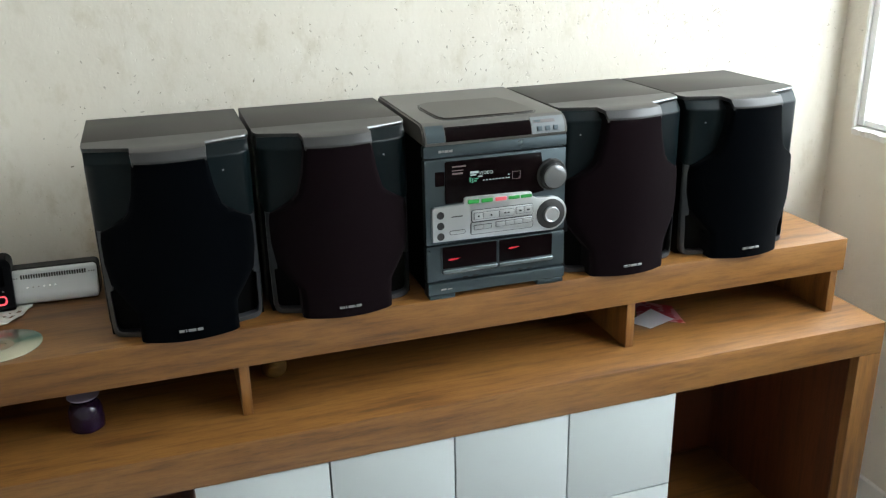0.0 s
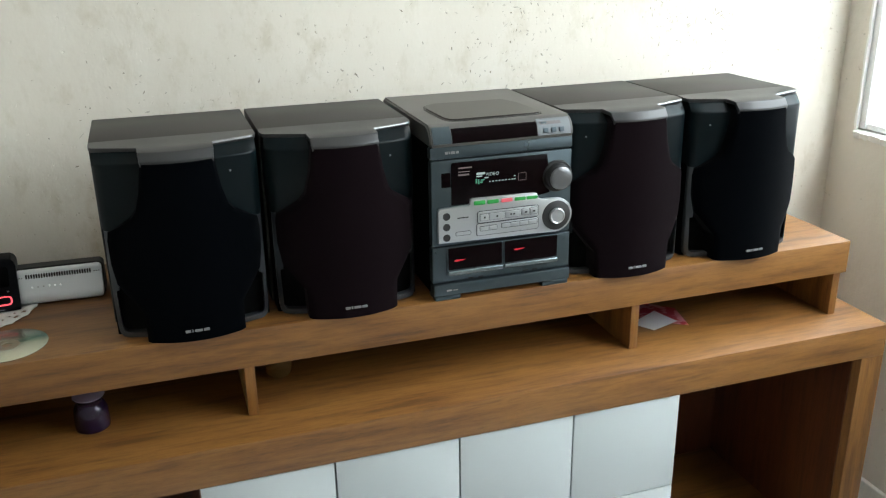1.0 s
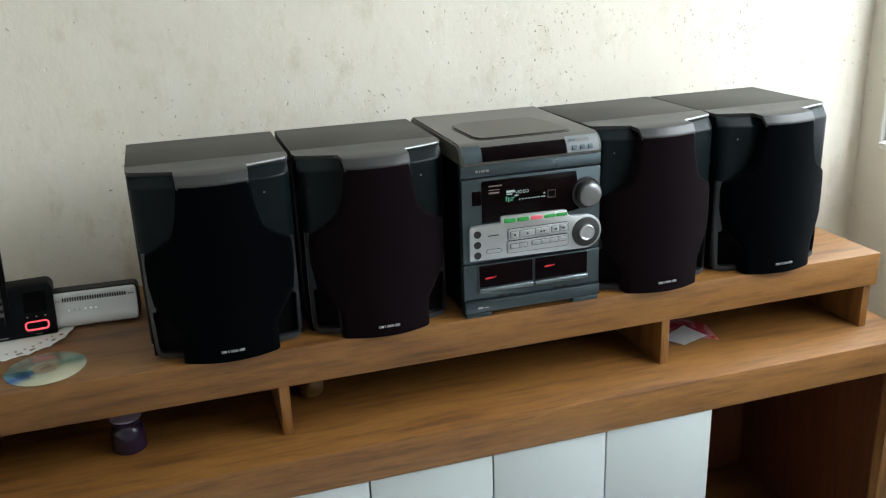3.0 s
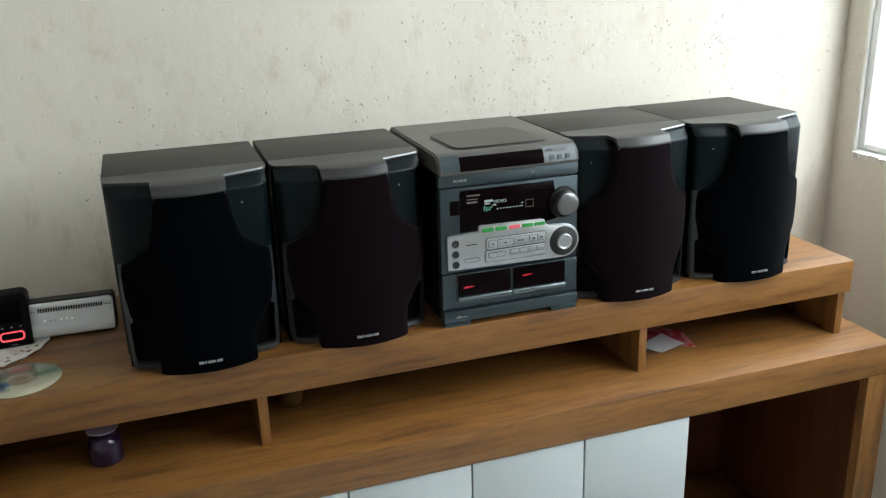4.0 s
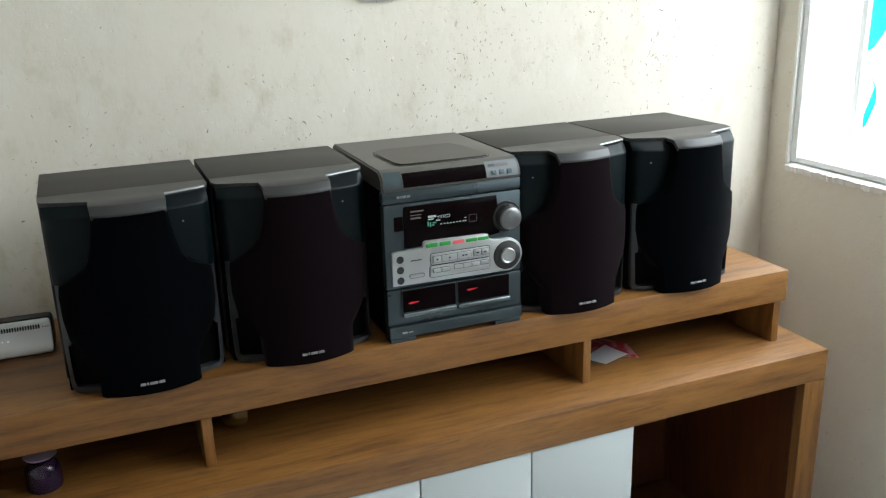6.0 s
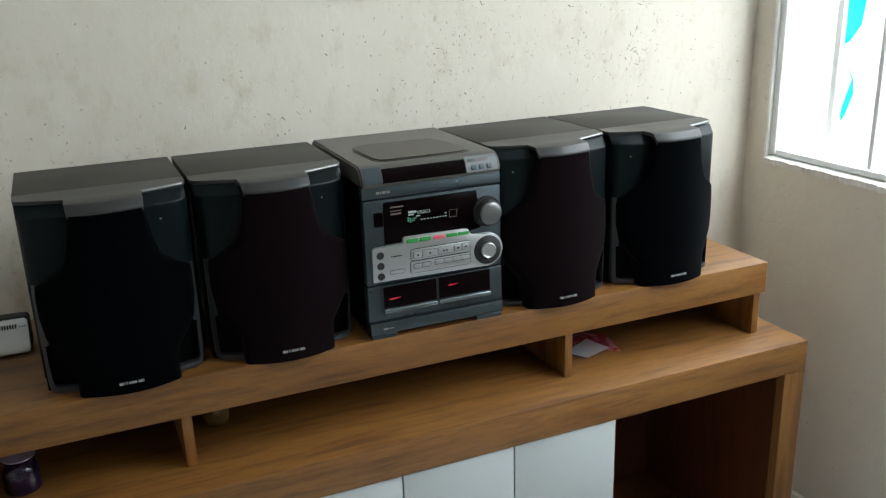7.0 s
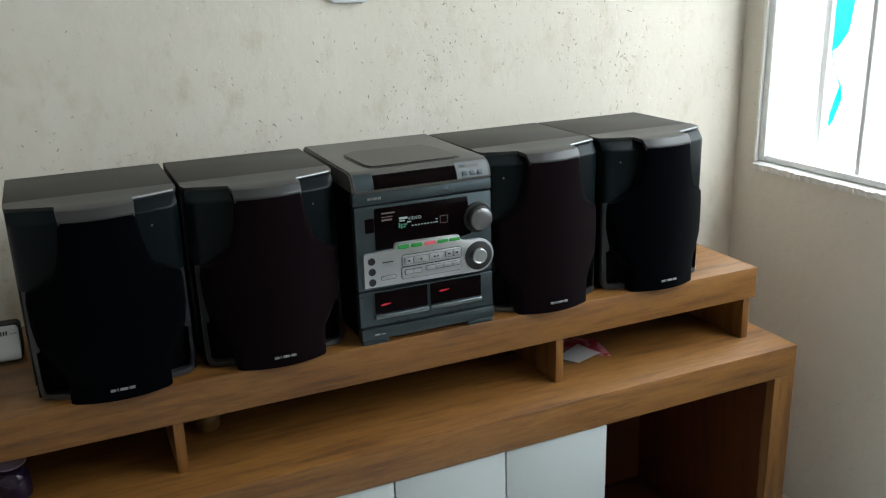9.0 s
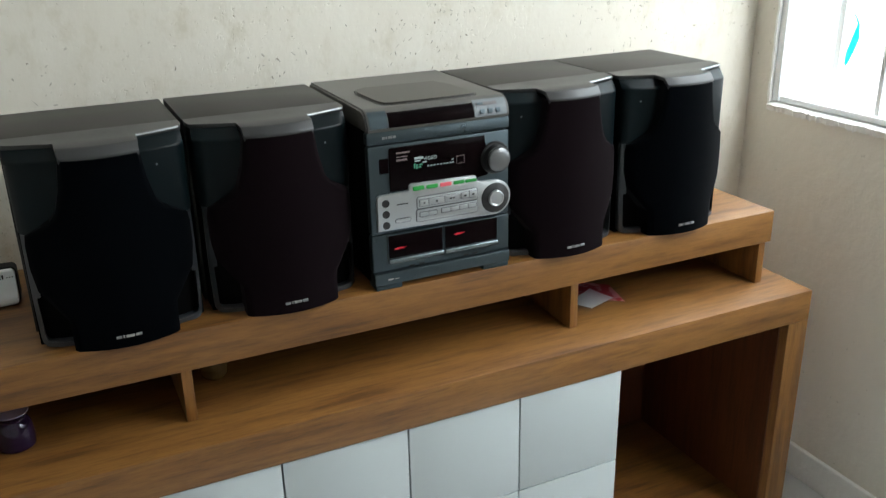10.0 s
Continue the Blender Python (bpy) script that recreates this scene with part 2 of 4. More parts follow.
# small spots where the paint has chipped off, thickest above the shelf's window end
CHIP = material("bare_plaster_chip", (0.36, 0.31, 0.23), 0.9)
n = Net(CHIP)
island = n.t.nodes.new("ShaderNodeNewGeometry").outputs["Random Per Island"]
n.to(n.ramp(island, (0.0, (0.24, 0.21, 0.16)), (0.25, (0.40, 0.36, 0.29)), (1.0, (0.58, 0.53, 0.45))), "Base Color")
rng = random.Random(23)
b = bmesh.new()
nests = [(rng.uniform(-2.1, 0.15), rng.uniform(0.20, 1.15)) for _ in range(16)] + [(rng.uniform(-0.75, 0.1), rng.uniform(0.31, 0.75)) for _ in range(14)]
for _ in range(800):
    if rng.random() < 0.80:
        nx, nz = rng.choice(nests)
        cx, cz = rng.gauss(nx, 0.045), rng.gauss(nz, 0.055)
    else:
        cx, cz = rng.uniform(-2.3, 0.2), rng.uniform(0.05, 1.3)
    if cx > WALL_X - 0.03:
        continue
    long = 0.0014 + 0.0044 * rng.random() ** 1.5 + (0.007 * rng.random() if rng.random() < 0.08 else 0.0)
    wide = min(long * 0.6, 0.0007 + 0.0013 * rng.random())
    lean_by = rng.choice((rng.gauss(0.0, 0.5), rng.uniform(-1.5, 1.5)))
    k = 7
    spot = []
    for i in range(k):
        w = 2 * math.pi * i / k
        r = rng.uniform(0.35, 1.3)
        u, v = wide * r * math.cos(w), long * r * math.sin(w)
        spot.append((cx + u * math.cos(lean_by) - v * math.sin(lean_by), SHELF_Z + cz + u * math.sin(lean_by) + v * math.cos(lean_by)))
    face = [b.verts.new((px, WALL_Y - 0.0005, pz)) for px, pz in spot]
    edge = [b.verts.new((px, WALL_Y + 0.001, pz)) for px, pz in spot]
    b.faces.new(face)
    for i in range(k):
        b.faces.new((face[i], edge[i], edge[(i + 1) % k], face[(i + 1) % k]))
tagged(part("paint_chips", b, CHIP, None, "", 0), "small dark chipped spots in the wall paint", "paint chips", kind="stuff")

# window wall, with its opening
WIN_Y0, WIN_Y1, WIN_Z0, WIN_Z1 = -1.70, 0.337, SHELF_Z + 0.118, 2.48
b = box(WALL_X, WALL_X + T, WIN_Y1, WALL_Y, 0, CEIL_Z)
box(WALL_X, WALL_X + T, REAR_Y, WIN_Y0, 0, CEIL_Z, bm=b)
box(WALL_X, WALL_X + T, WIN_Y0, WIN_Y1, 0, WIN_Z0, bm=b)
box(WALL_X, WALL_X + T, WIN_Y0, WIN_Y1, WIN_Z1, CEIL_Z, bm=b)
structure("wall_east", b, TAUPE, "taupe plaster wall with a window opening", "wall")

structure("wall_south", box(LEFT_X - T, WALL_X + T, REAR_Y - T, REAR_Y, 0, CEIL_Z), FAR_PLASTER, "pale plastered rear wall", "wall")

structure("baseboard", box(WALL_X - 0.014, WALL_X - 0.001, REAR_Y, WALL_Y, 0, 0.085, 0.003), SILL_WHITE, "white skirting board along the window wall", "baseboard")

# bright overcast day outside the window
b = bmesh.new()
arch = [(2.2, -0.5)] + [(0.6 + 1.6 * math.cos(radians(a)), 2.6 + 1.6 * math.sin(radians(a))) for a in range(0, 91, 6)]
arch = [[b.verts.new((x, y, z)) for y in (-4.5, 3.5)] for x, z in arch]
for p, q in zip(arch, arch[1:]):
    b.faces.new((p[0], p[1], q[1], q[0]))
structure("backdrop", b, DAY, "blank overexposed daylight outside the window", "backdrop")
structure("ground", box(-8, 8, -12, 8, -0.3, -0.13), PAVING, "pale concrete ground outside", "ground")

# ---- the sideboard and the raised shelf ----
BOARD = 0.067
TOP_Z = SHELF_Z - 0.158
FRONT_Y = -0.077
SB_X0, SB_X1 = -1.74, 0.052

sideboard = thing("sideboard", pose(0, 0, 0), "honey oak sideboard with white fronts and open end niches", "sideboard")
part("top_board", box(SB_X0, SB_X1, FRONT_Y, WALL_Y - 0.012, TOP_Z - BOARD, TOP_Z, 0.0012), WOOD_X, sideboard)
LEG = 0.054
for x0 in (SB_X0, SB_X1 - LEG):
    part("side_panel", box(x0, x0 + LEG, FRONT_Y, WALL_Y - 0.012, 0.0, TOP_Z - BOARD - 0.0005, 0.0012), WOOD_Z, sideboard)
DOOR_X = (-1.290, -1.073, -0.855, -0.638, -0.418)
NICHE_Z = 0.10
part("back_panel", box(SB_X0 + LEG, SB_X1 - LEG, 0.365, 0.380, 0.02, TOP_Z - BOARD - 0.001), WOOD_NICHE_SHADE, sideboard)
part("bottom_board", box(SB_X0 + LEG + 0.0005, SB_X1 - LEG - 0.0005, FRONT_Y + 0.02, 0.3645, NICHE_Z - 0.03, NICHE_Z, 0.001), WOOD_X, sideboard)
for x in (DOOR_X[0], DOOR_X[-1] - 0.018):
    part("partition", box(x, x + 0.018, FRONT_Y + 0.02, 0.3645, NICHE_Z + 0.0005, TOP_Z - BOARD - 0.001, 0.0008), WOOD_Z, sideboard)
# thin panels added to darken the inner sides of the niches like shade
for x in (SB_X0 + LEG + 0.0005, DOOR_X[0] - 0.0035, DOOR_X[-1] + 0.0005, SB_X1 - LEG - 0.0035):
    part("niche_shade_panel", box(x, x + 0.003, FRONT_Y + 0.021, 0.3640, NICHE_Z + 0.001, TOP_Z - BOARD - 0.0015), WOOD_NICHE_SHADE, sideboard, "added dark panel with the niche's shade in its colour")
part("carcass", box(DOOR_X[0] + 0.02, DOOR_X[-1] - 0.02, FRONT_Y + 0.024, 0.363, NICHE_Z + 0.001, TOP_Z - BOARD - 0.002), DARK_GAP, sideboard)
for x0, x1 in zip(DOOR_X, DOOR_X[1:]):
    for z0, z1, name in ((SHELF_Z - 0.4235, TOP_Z - BOARD - 0.002, "drawer_front"), (NICHE_Z - 0.02, SHELF_Z - 0.4265, "door")):
        part(name, box(x0 + 0.0016, x1 - 0.0016, FRONT_Y + 0.003, FRONT_Y + 0.021, z0, z1, 0.0004), WHITE_LACQUER, sideboard, "white lacquered front")

riser = thing("raised_shelf", pose(0, 0, TOP_Z), "long honey oak raised shelf standing on the sideboard", "shelf")
up = SHELF_Z - TOP_Z
part("shelf_board", box(-1.69, 0.0, 0.0, WALL_Y - 0.014, up - BOARD, up, 0.0012), WOOD_X, riser)
# board added at the back, its colour carries the shade under the shelf
part("shade_board", box(-1.66, -0.012, WALL_Y - 0.028, WALL_Y - 0.018, 0.0, up - BOARD - 0.0005), WOOD_DEEP_SHADE, riser)
for x in (-1.665, -1.197, -0.4865, -0.027):
    part("divider", box(x, x + 0.0165, 0.004, WALL_Y - 0.03, 0.0, up - BOARD - 0.0005, 0.0006), WOOD_Z, riser)

# ---- the window ----
window = tagged(thing("window_1", pose(WALL_X, 0, WIN_Z0), "grey aluminium window in a chipped plaster opening", "window"), kind="structure")
HIGH = WIN_Z1 - WIN_Z0
b = box(0.006, 0.04, WIN_Y1 - 0.021, WIN_Y1 - 0.0005, 0.018, HIGH - 0.0005, 0.002)
box(0.006, 0.04, WIN_Y0 + 0.0005, WIN_Y0 + 0.030, 0.018, HIGH - 0.0005, 0.002, bm=b)
box(0.008, 0.038, WIN_Y0 + 0.031, WIN_Y1 - 0.022, HIGH - 0.04, HIGH - 0.0005, 0.002, bm=b)
box(0.010, 0.040, WIN_Y0 + 0.031, WIN_Y1 - 0.022, 0.018, 0.032, 0.002, bm=b)
part("window_frame", b, ALUMINIUM, window)
for y in (0.039, -0.246, -0.531, -0.816, -1.101, -1.386):
    part("mullion", box(0.018, 0.034, y + 0.002, y + 0.014, 0.0325, HIGH - 0.041, 0.002), ALUMINIUM, window)
edges = [WIN_Y1 - 0.022, 0.055, 0.039, -0.230, -0.246, -0.515, -0.531, -0.800, -0.816, -1.085, -1.101, -1.370, -1.386, WIN_Y0 + 0.031]
for hi, lo in zip(edges[::2], edges[1::2]):
    pane = part("pane", box(0.026, 0.030, lo + 0.0005, hi - 0.0005, 0.0325, HIGH - 0.0415), GLASS, window)
    pane.visible_shadow = False
for y in (0.212, -0.08, -0.36):
    part("guard_bar", box(0.070, 0.083, y - 0.004, y + 0.014, 0.0005, HIGH - 0.0005, 0.002), ALUMINIUM, window)
# uneven plaster edge of the sill
b = bmesh.new()
rng = random.Random(4)
count = 320
rows = []
for i in range(count + 1):
    y = WIN_Y0 + 0.002 + (WIN_Y1 - WIN_Y0 - 0.0) * i / count
    out = -0.005 - 0.006 * rng.random() ** 2
    drop = -0.001 - 0.006 * rng.random()
    rows.append([b.verts.new((x, y, z)) for x, z in ((0.155, -0.004), (0.155, 0.017), (0.004, 0.014 + 0.002 * rng.random()), (out, 0.008 + 0.003 * rng.random()), (out + 0.003, drop), (0.004, drop))])
for p, q in zip(rows, rows[1:]):
    for k in range(6):
        b.faces.new((p[k], p[(k + 1) % 6], q[(k + 1) % 6], q[k]))
b.faces.new(rows[0])
b.faces.new(rows[-1][::-1])
for v in b.verts:
    if v.co.x > 0.0:
        v.co.z = max(v.co.z, 0.0006)
edge = bmesh.new()
rows = []
for i in range(70):
    z = 0.012 + (HIGH - 0.013) * i / 69
    wide, proud = 0.003 + 0.005 * rng.random() ** 2, 0.001 + 0.003 * rng.random()
    rows.append([edge.verts.new(p) for p in ((0.0055, WIN_Y1 - 0.0006, z), (0.0055, WIN_Y1 - 0.0026, z), (-proud, WIN_Y1 - 0.002, z), (-proud, WIN_Y1 + wide, z), (-0.0006, WIN_Y1 + wide + 0.001, z), (-0.0006, WIN_Y1 - 0.0006, z))])
for p, q in zip(rows, rows[1:]):
    for k in range(6):
        edge.faces.new((p[k], p[(k + 1) % 6], q[(k + 1) % 6], q[k]))
edge.faces.new(rows[0])
edge.faces.new(rows[-1][::-1])
part("jamb_edge", edge, SILL_WHITE, window, "rough white plaster edge", 0)
part("window_sill", b, SILL_WHITE, window, "rough white plaster sill", 0)

CYAN = bpy.data.materials.new("cyan_plastic_film")
CYAN.use_nodes = True
CYAN.node_tree.nodes["Principled BSDF"].inputs["Base Color"].default_value = (0.0, 0.62, 0.70, 1)
thin = CYAN.node_tree.nodes.new("ShaderNodeBsdfTranslucent")
thin.inputs[0].default_value = (0.0, 0.66, 0.72, 1)
CYAN.node_tree.links.new(thin.outputs[0], CYAN.node_tree.nodes["Material Output"].inputs[0])
strip = thing("plastic_streamer", pose(WALL_X + T, 0, 0), "cyan plastic film streamer hanging outside the window", "streamer")
b = bmesh.new()
rows = []
for z, y0, y1 in ((1.278, 0.3469, 0.3081), (0.697, 0.3353, 0.2742), (0.513, 0.3014, 0.2442), (0.445, 0.2965, 0.2519), (0.406, 0.2984, 0.2791), (0.395, 0.2984, 0.2955), (0.348, 0.2849, 0.2841), (0.314, 0.2636, 0.2587), (0.28, 0.2742, 0.2539), (0.246, 0.2849, 0.2655), (0.222, 0.2868, 0.2752), (0.211, 0.2849, 0.281)):
    rows.append([b.verts.new((x, y, SHELF_Z + z)) for x, y in ((0.020, y0), (0.020, y1), (0.0215, y1), (0.0215, y0))])
for p, q in zip(rows, rows[1:]):
    for k in range(4):
        b.faces.new((p[k], p[(k + 1) % 4], q[(k + 1) % 4], q[k]))
b.faces.new(rows[0])
b.faces.new(rows[-1][::-1])
part("film", b, CYAN, strip)
part("hook", box(0.0005, 0.03, 0.305, 0.345, SHELF_Z + 1.273, SHELF_Z + 1.283, 0.002), ALUMINIUM, strip)

# ---- wall switch ----
SWITCH_WHITE = material("white_switch_plastic", (0.78, 0.80, 0.82), 0.3)
switch = thing("light_switch", pose(-0.7275, WALL_Y - 0.0005, SHELF_Z + 0.556), "white plastic light switch plate on the wall", "switch")
part("plate", prism(rounded(-0.039, 0.039, 0, 0.118, 0.008), -0.010, 0, 0.003), SWITCH_WHITE, switch)
part("rocker", prism(rounded(-0.012, 0.012, 0.038, 0.080, 0.003), -0.014, -0.0095, 0.0015), SWITCH_WHITE, switch)

# ---- loudspeakers ----
VINYL = material("grey_brown_vinyl", (0.085, 0.079, 0.070), 0.5, Specular_IOR_Level=0.24)
n = Net(VINYL)
grain = n.noise(n.scaled(60, 8, 60), 6.0, 4)
n.to(n.mix(n.ramp(n.noise(n.co, 9.0, 5), (0.35, 0.0), (0.7, 1.0)), (0.031, 0.029, 0.025), (0.025, 0.023, 0.020)), "Base Color")
n.bump(grain, 0.15, 0.0006)
CAP_GREY = material("grey_cap_plastic", (0.038, 0.038, 0.038), 0.34, 0.22, Specular_IOR_Level=0.36)
n = Net(CAP_GREY)
n.to(n.ramp(n.noise(n.co, 14.0, 6, 0.65), (0.3, 0.33), (0.75, 0.44)), "Roughness")
POD_BLACK = material("smoked_black_plastic", (0.0022, 0.0052, 0.0064), 0.32, Specular_IOR_Level=0.13)
BAFFLE_BLACK = material("matt_black_plastic", (0.0012, 0.0013, 0.0014), 0.6, Specular_IOR_Level=0.04)


def cloth(name, color):
    m = material(name, color, 0.95, Specular_IOR_Level=0.015, Sheen_Weight=0.035, Sheen_Roughness=0.45)
    k = Net(m)
    k.bump(k.noise(k.co, 1500.0, 2), 0.25, 0.0004)
    return m


CLOTH_BLACK = cloth("blue_black_grille_cloth", (0.0003, 0.0007, 0.0013))
CLOTH_BROWN = cloth("brown_black_grille_cloth", (0.0048, 0.0026, 0.0034))
TRIM_GREY = material("metallic_grey_trim", (0.060, 0.064, 0.070), 0.32, 0.5)
SILVER = material("silver_paint", (0.44, 0.46, 0.47), 0.28, 0.75)
n = Net(SILVER)
n.bump(n.noise(n.co, 1200.0, 2), 0.06, 0.0003)
KNOB_METAL = material("brushed_knob_metal", (0.19, 0.195, 0.20), 0.32, 0.8)
EDGE_GLINT = material("notch_glint_grey", (0.26, 0.27, 0.28), 0.32, 0.9)
CHROME = material("bright_badge", (0.30, 0.30, 0.30), 0.3, 0.6)


def sheet(zs, left, right, depth, back, cols=16):
    """A panel between two outlines over z, bowed by depth(x, z), with a rim back to y = back."""
    b = bmesh.new()
    grid = []
    for z in zs:
        x0, x1 = left(z), right(z)
        grid.append([b.verts.new((x0 + (x1 - x0) * i / cols, depth(x0 + (x1 - x0) * i / cols, z), z)) for i in range(cols + 1)])
    for p, q in zip(grid, grid[1:]):
        for i in range(cols):
            b.faces.new((p[i], p[i + 1], q[i + 1], q[i]))
    loop = grid[0] + [r[-1] for r in grid[1:-1]] + grid[-1][::-1] + [r[0] for r in grid[-2:0:-1]]
    rim = [b.verts.new((v.co.x, back, v.co.z)) for v in loop]
    k = len(loop)
    for i in range(k):
        b.faces.new((loop[i], loop[(i + 1) % k], rim[(i + 1) % k], rim[i]))
    b.faces.new(rim[::-1])
    return b


def over(zs, xs):
    return lambda z: float(np.interp(z, zs, xs))


G_Z = (0.0, 0.030, 0.049, 0.062, 0.092, 0.125, 0.160, 0.1745, 0.186, 0.197, 0.2085, 0.24, 0.284)
G_X = (0.0745, 0.0748, 0.0760, 0.0860, 0.1080, 0.1130, 0.1135, 0.1115, 0.0930, 0.0765, 0.0675, 0.0590, 0.0530)
P_Z = (0.176, 0.184, 0.195, 0.2065, 0.238, 0.280, 0.296)
P_X = (0.1085, 0.0930, 0.0755, 0.0665, 0.0580, 0.0535, 0.0535)
CREASE_Z, NOTCH_Z = 0.2775, 0.2925


def bow(x, z):
    """The bowed front of the grille."""
    return -0.0240 + 3.5 * x * x + 0.0105 * (max(z, 0) / 0.29) ** 2


def face_y(x):
    """The front of the pods and the side trim, which fall back towards the sides."""
    return 0.0085 + 1.6 * x * x


def notch_y(x):
    return 0.033 + 0.29 * max(0.0, abs(x) - 0.0545)


def pod_face(x, z):
    y = face_y(x) + 0.002 + 45 * max(0.0, abs(x) - 0.106) ** 2
    if z > CREASE_Z:
        y += (notch_y(x) - y + 0.001) * (z - CREASE_Z) / (NOTCH_Z - CREASE_Z)
    return y


def cap_mesh():
    """A thick moulded cap: a flat plate with a notch over each pod, and a nose that drops over the grille."""
    b = bmesh.new()
    k = 14
    xs = [-0.0545 + 0.109 * i / k for i in range(k + 1)]
    height = lambda y: 0.3008 - 0.055 * (0.0855 - y)
    sides = [(0.0, 0.0855), (0.1225, 0.0855), (0.1230, 0.066), (0.1215, 0.058), (0.1175, notch_y(0.1175) + 0.0005), (0.086, notch_y(0.086))]
    line = [b.verts.new((x, 0.033, height(0.033))) for x in xs]
    right = [b.verts.new((x, y, height(y))) for x, y in sides[1:]]
    left = [b.verts.new((-x, y, height(y))) for x, y in sides[1:]]
    mid = b.verts.new((0, 0.0855, height(0.0855)))
    half = k // 2
    b.faces.new([mid] + right + line[half:][::-1])
    b.faces.new([mid] + line[:half + 1][::-1] + left[::-1])
    rows = [line]
    for step, z, pinch in ((0.0120, 0.2972, 0.993), (0.0100, 0.2962, 0.988), (0.0082, 0.2943, 0.984), (0.0030, 0.2880, 0.972), (0.0008, 0.2856, 0.966), (0.0, 0.2838, 0.963)):
        rows.append([b.verts.new((x * pinch, bow(x * pinch, 0.29) - 0.0012 + step, z)) for x in xs])
    for p, q in zip(rows, rows[1:]):
        for i in range(k):
            b.faces.new((p[i], p[i + 1], q[i + 1], q[i]))
    bmesh.ops.recalc_face_normals(b, faces=b.faces)
    if sum(f.normal.z for f in b.faces) < 0:
        bmesh.ops.reverse_faces(b, faces=b.faces)
    thick = bmesh.ops.extrude_face_region(b, geom=b.faces[:])
    for v in thick["geom"]:
        if isinstance(v, bmesh.types.BMVert):
            v.co.z -= 0.0065
            if v.co.y < 0.08:
                v.co.y += 0.0015
    return b


def trim_mesh(s):
    """A U-shaped side trim: a broad upright above, a thin one beside the port, a sill below."""
    pts = [(0.1175, 0.1760), (0.1060, 0.1760), (0.1065, 0.1270), (0.1068, 0.0795), (0.1118, 0.0780), (0.1108, 0.0450), (0.1100, 0.0180), (0.1080, 0.0115), (0.1030, 0.0092), (0.0880, 0.0088), (0.0735, 0.0088),
           (0.0735, 0.0), (0.0880, 0.0), (0.1030, 0.0), (0.1105, 0.0015), (0.1150, 0.0065), (0.1165, 0.0150), (0.1172, 0.0450), (0.1178, 0.0780), (0.1178, 0.1270)]
    b = bmesh.new()
    front = [b.verts.new((s * x, face_y(x) + 45 * max(0.0, x - 0.106) ** 2, z)) for x, z in pts]
    back = [b.verts.new((s * x, 0.0555, z)) for x, z in pts]
    k = len(pts)
    pairs = [(0, 1, 2, 19), (19, 2, 3, 18), (18, 3, 4), (18, 4, 5, 17), (17, 5, 6, 16), (16, 6, 7, 15), (15, 7, 14), (14, 7, 8, 13), (13, 8, 9, 12), (12, 9, 10, 11)]
    faces = [b.faces.new([front[i] for i in p]) for p in pairs]
    for i in range(k):
        b.faces.new((front[i], back[i], back[(i + 1) % k], front[(i + 1) % k]))
    bmesh.ops.recalc_face_normals(b, faces=b.faces)
    rim = {e for f in faces for e in f.edges if sum(g in faces for g in e.link_faces) == 1}
    bmesh.ops.bevel(b, geom=list(rim), offset=0.0014, segments=2, affect="EDGES")
    return b


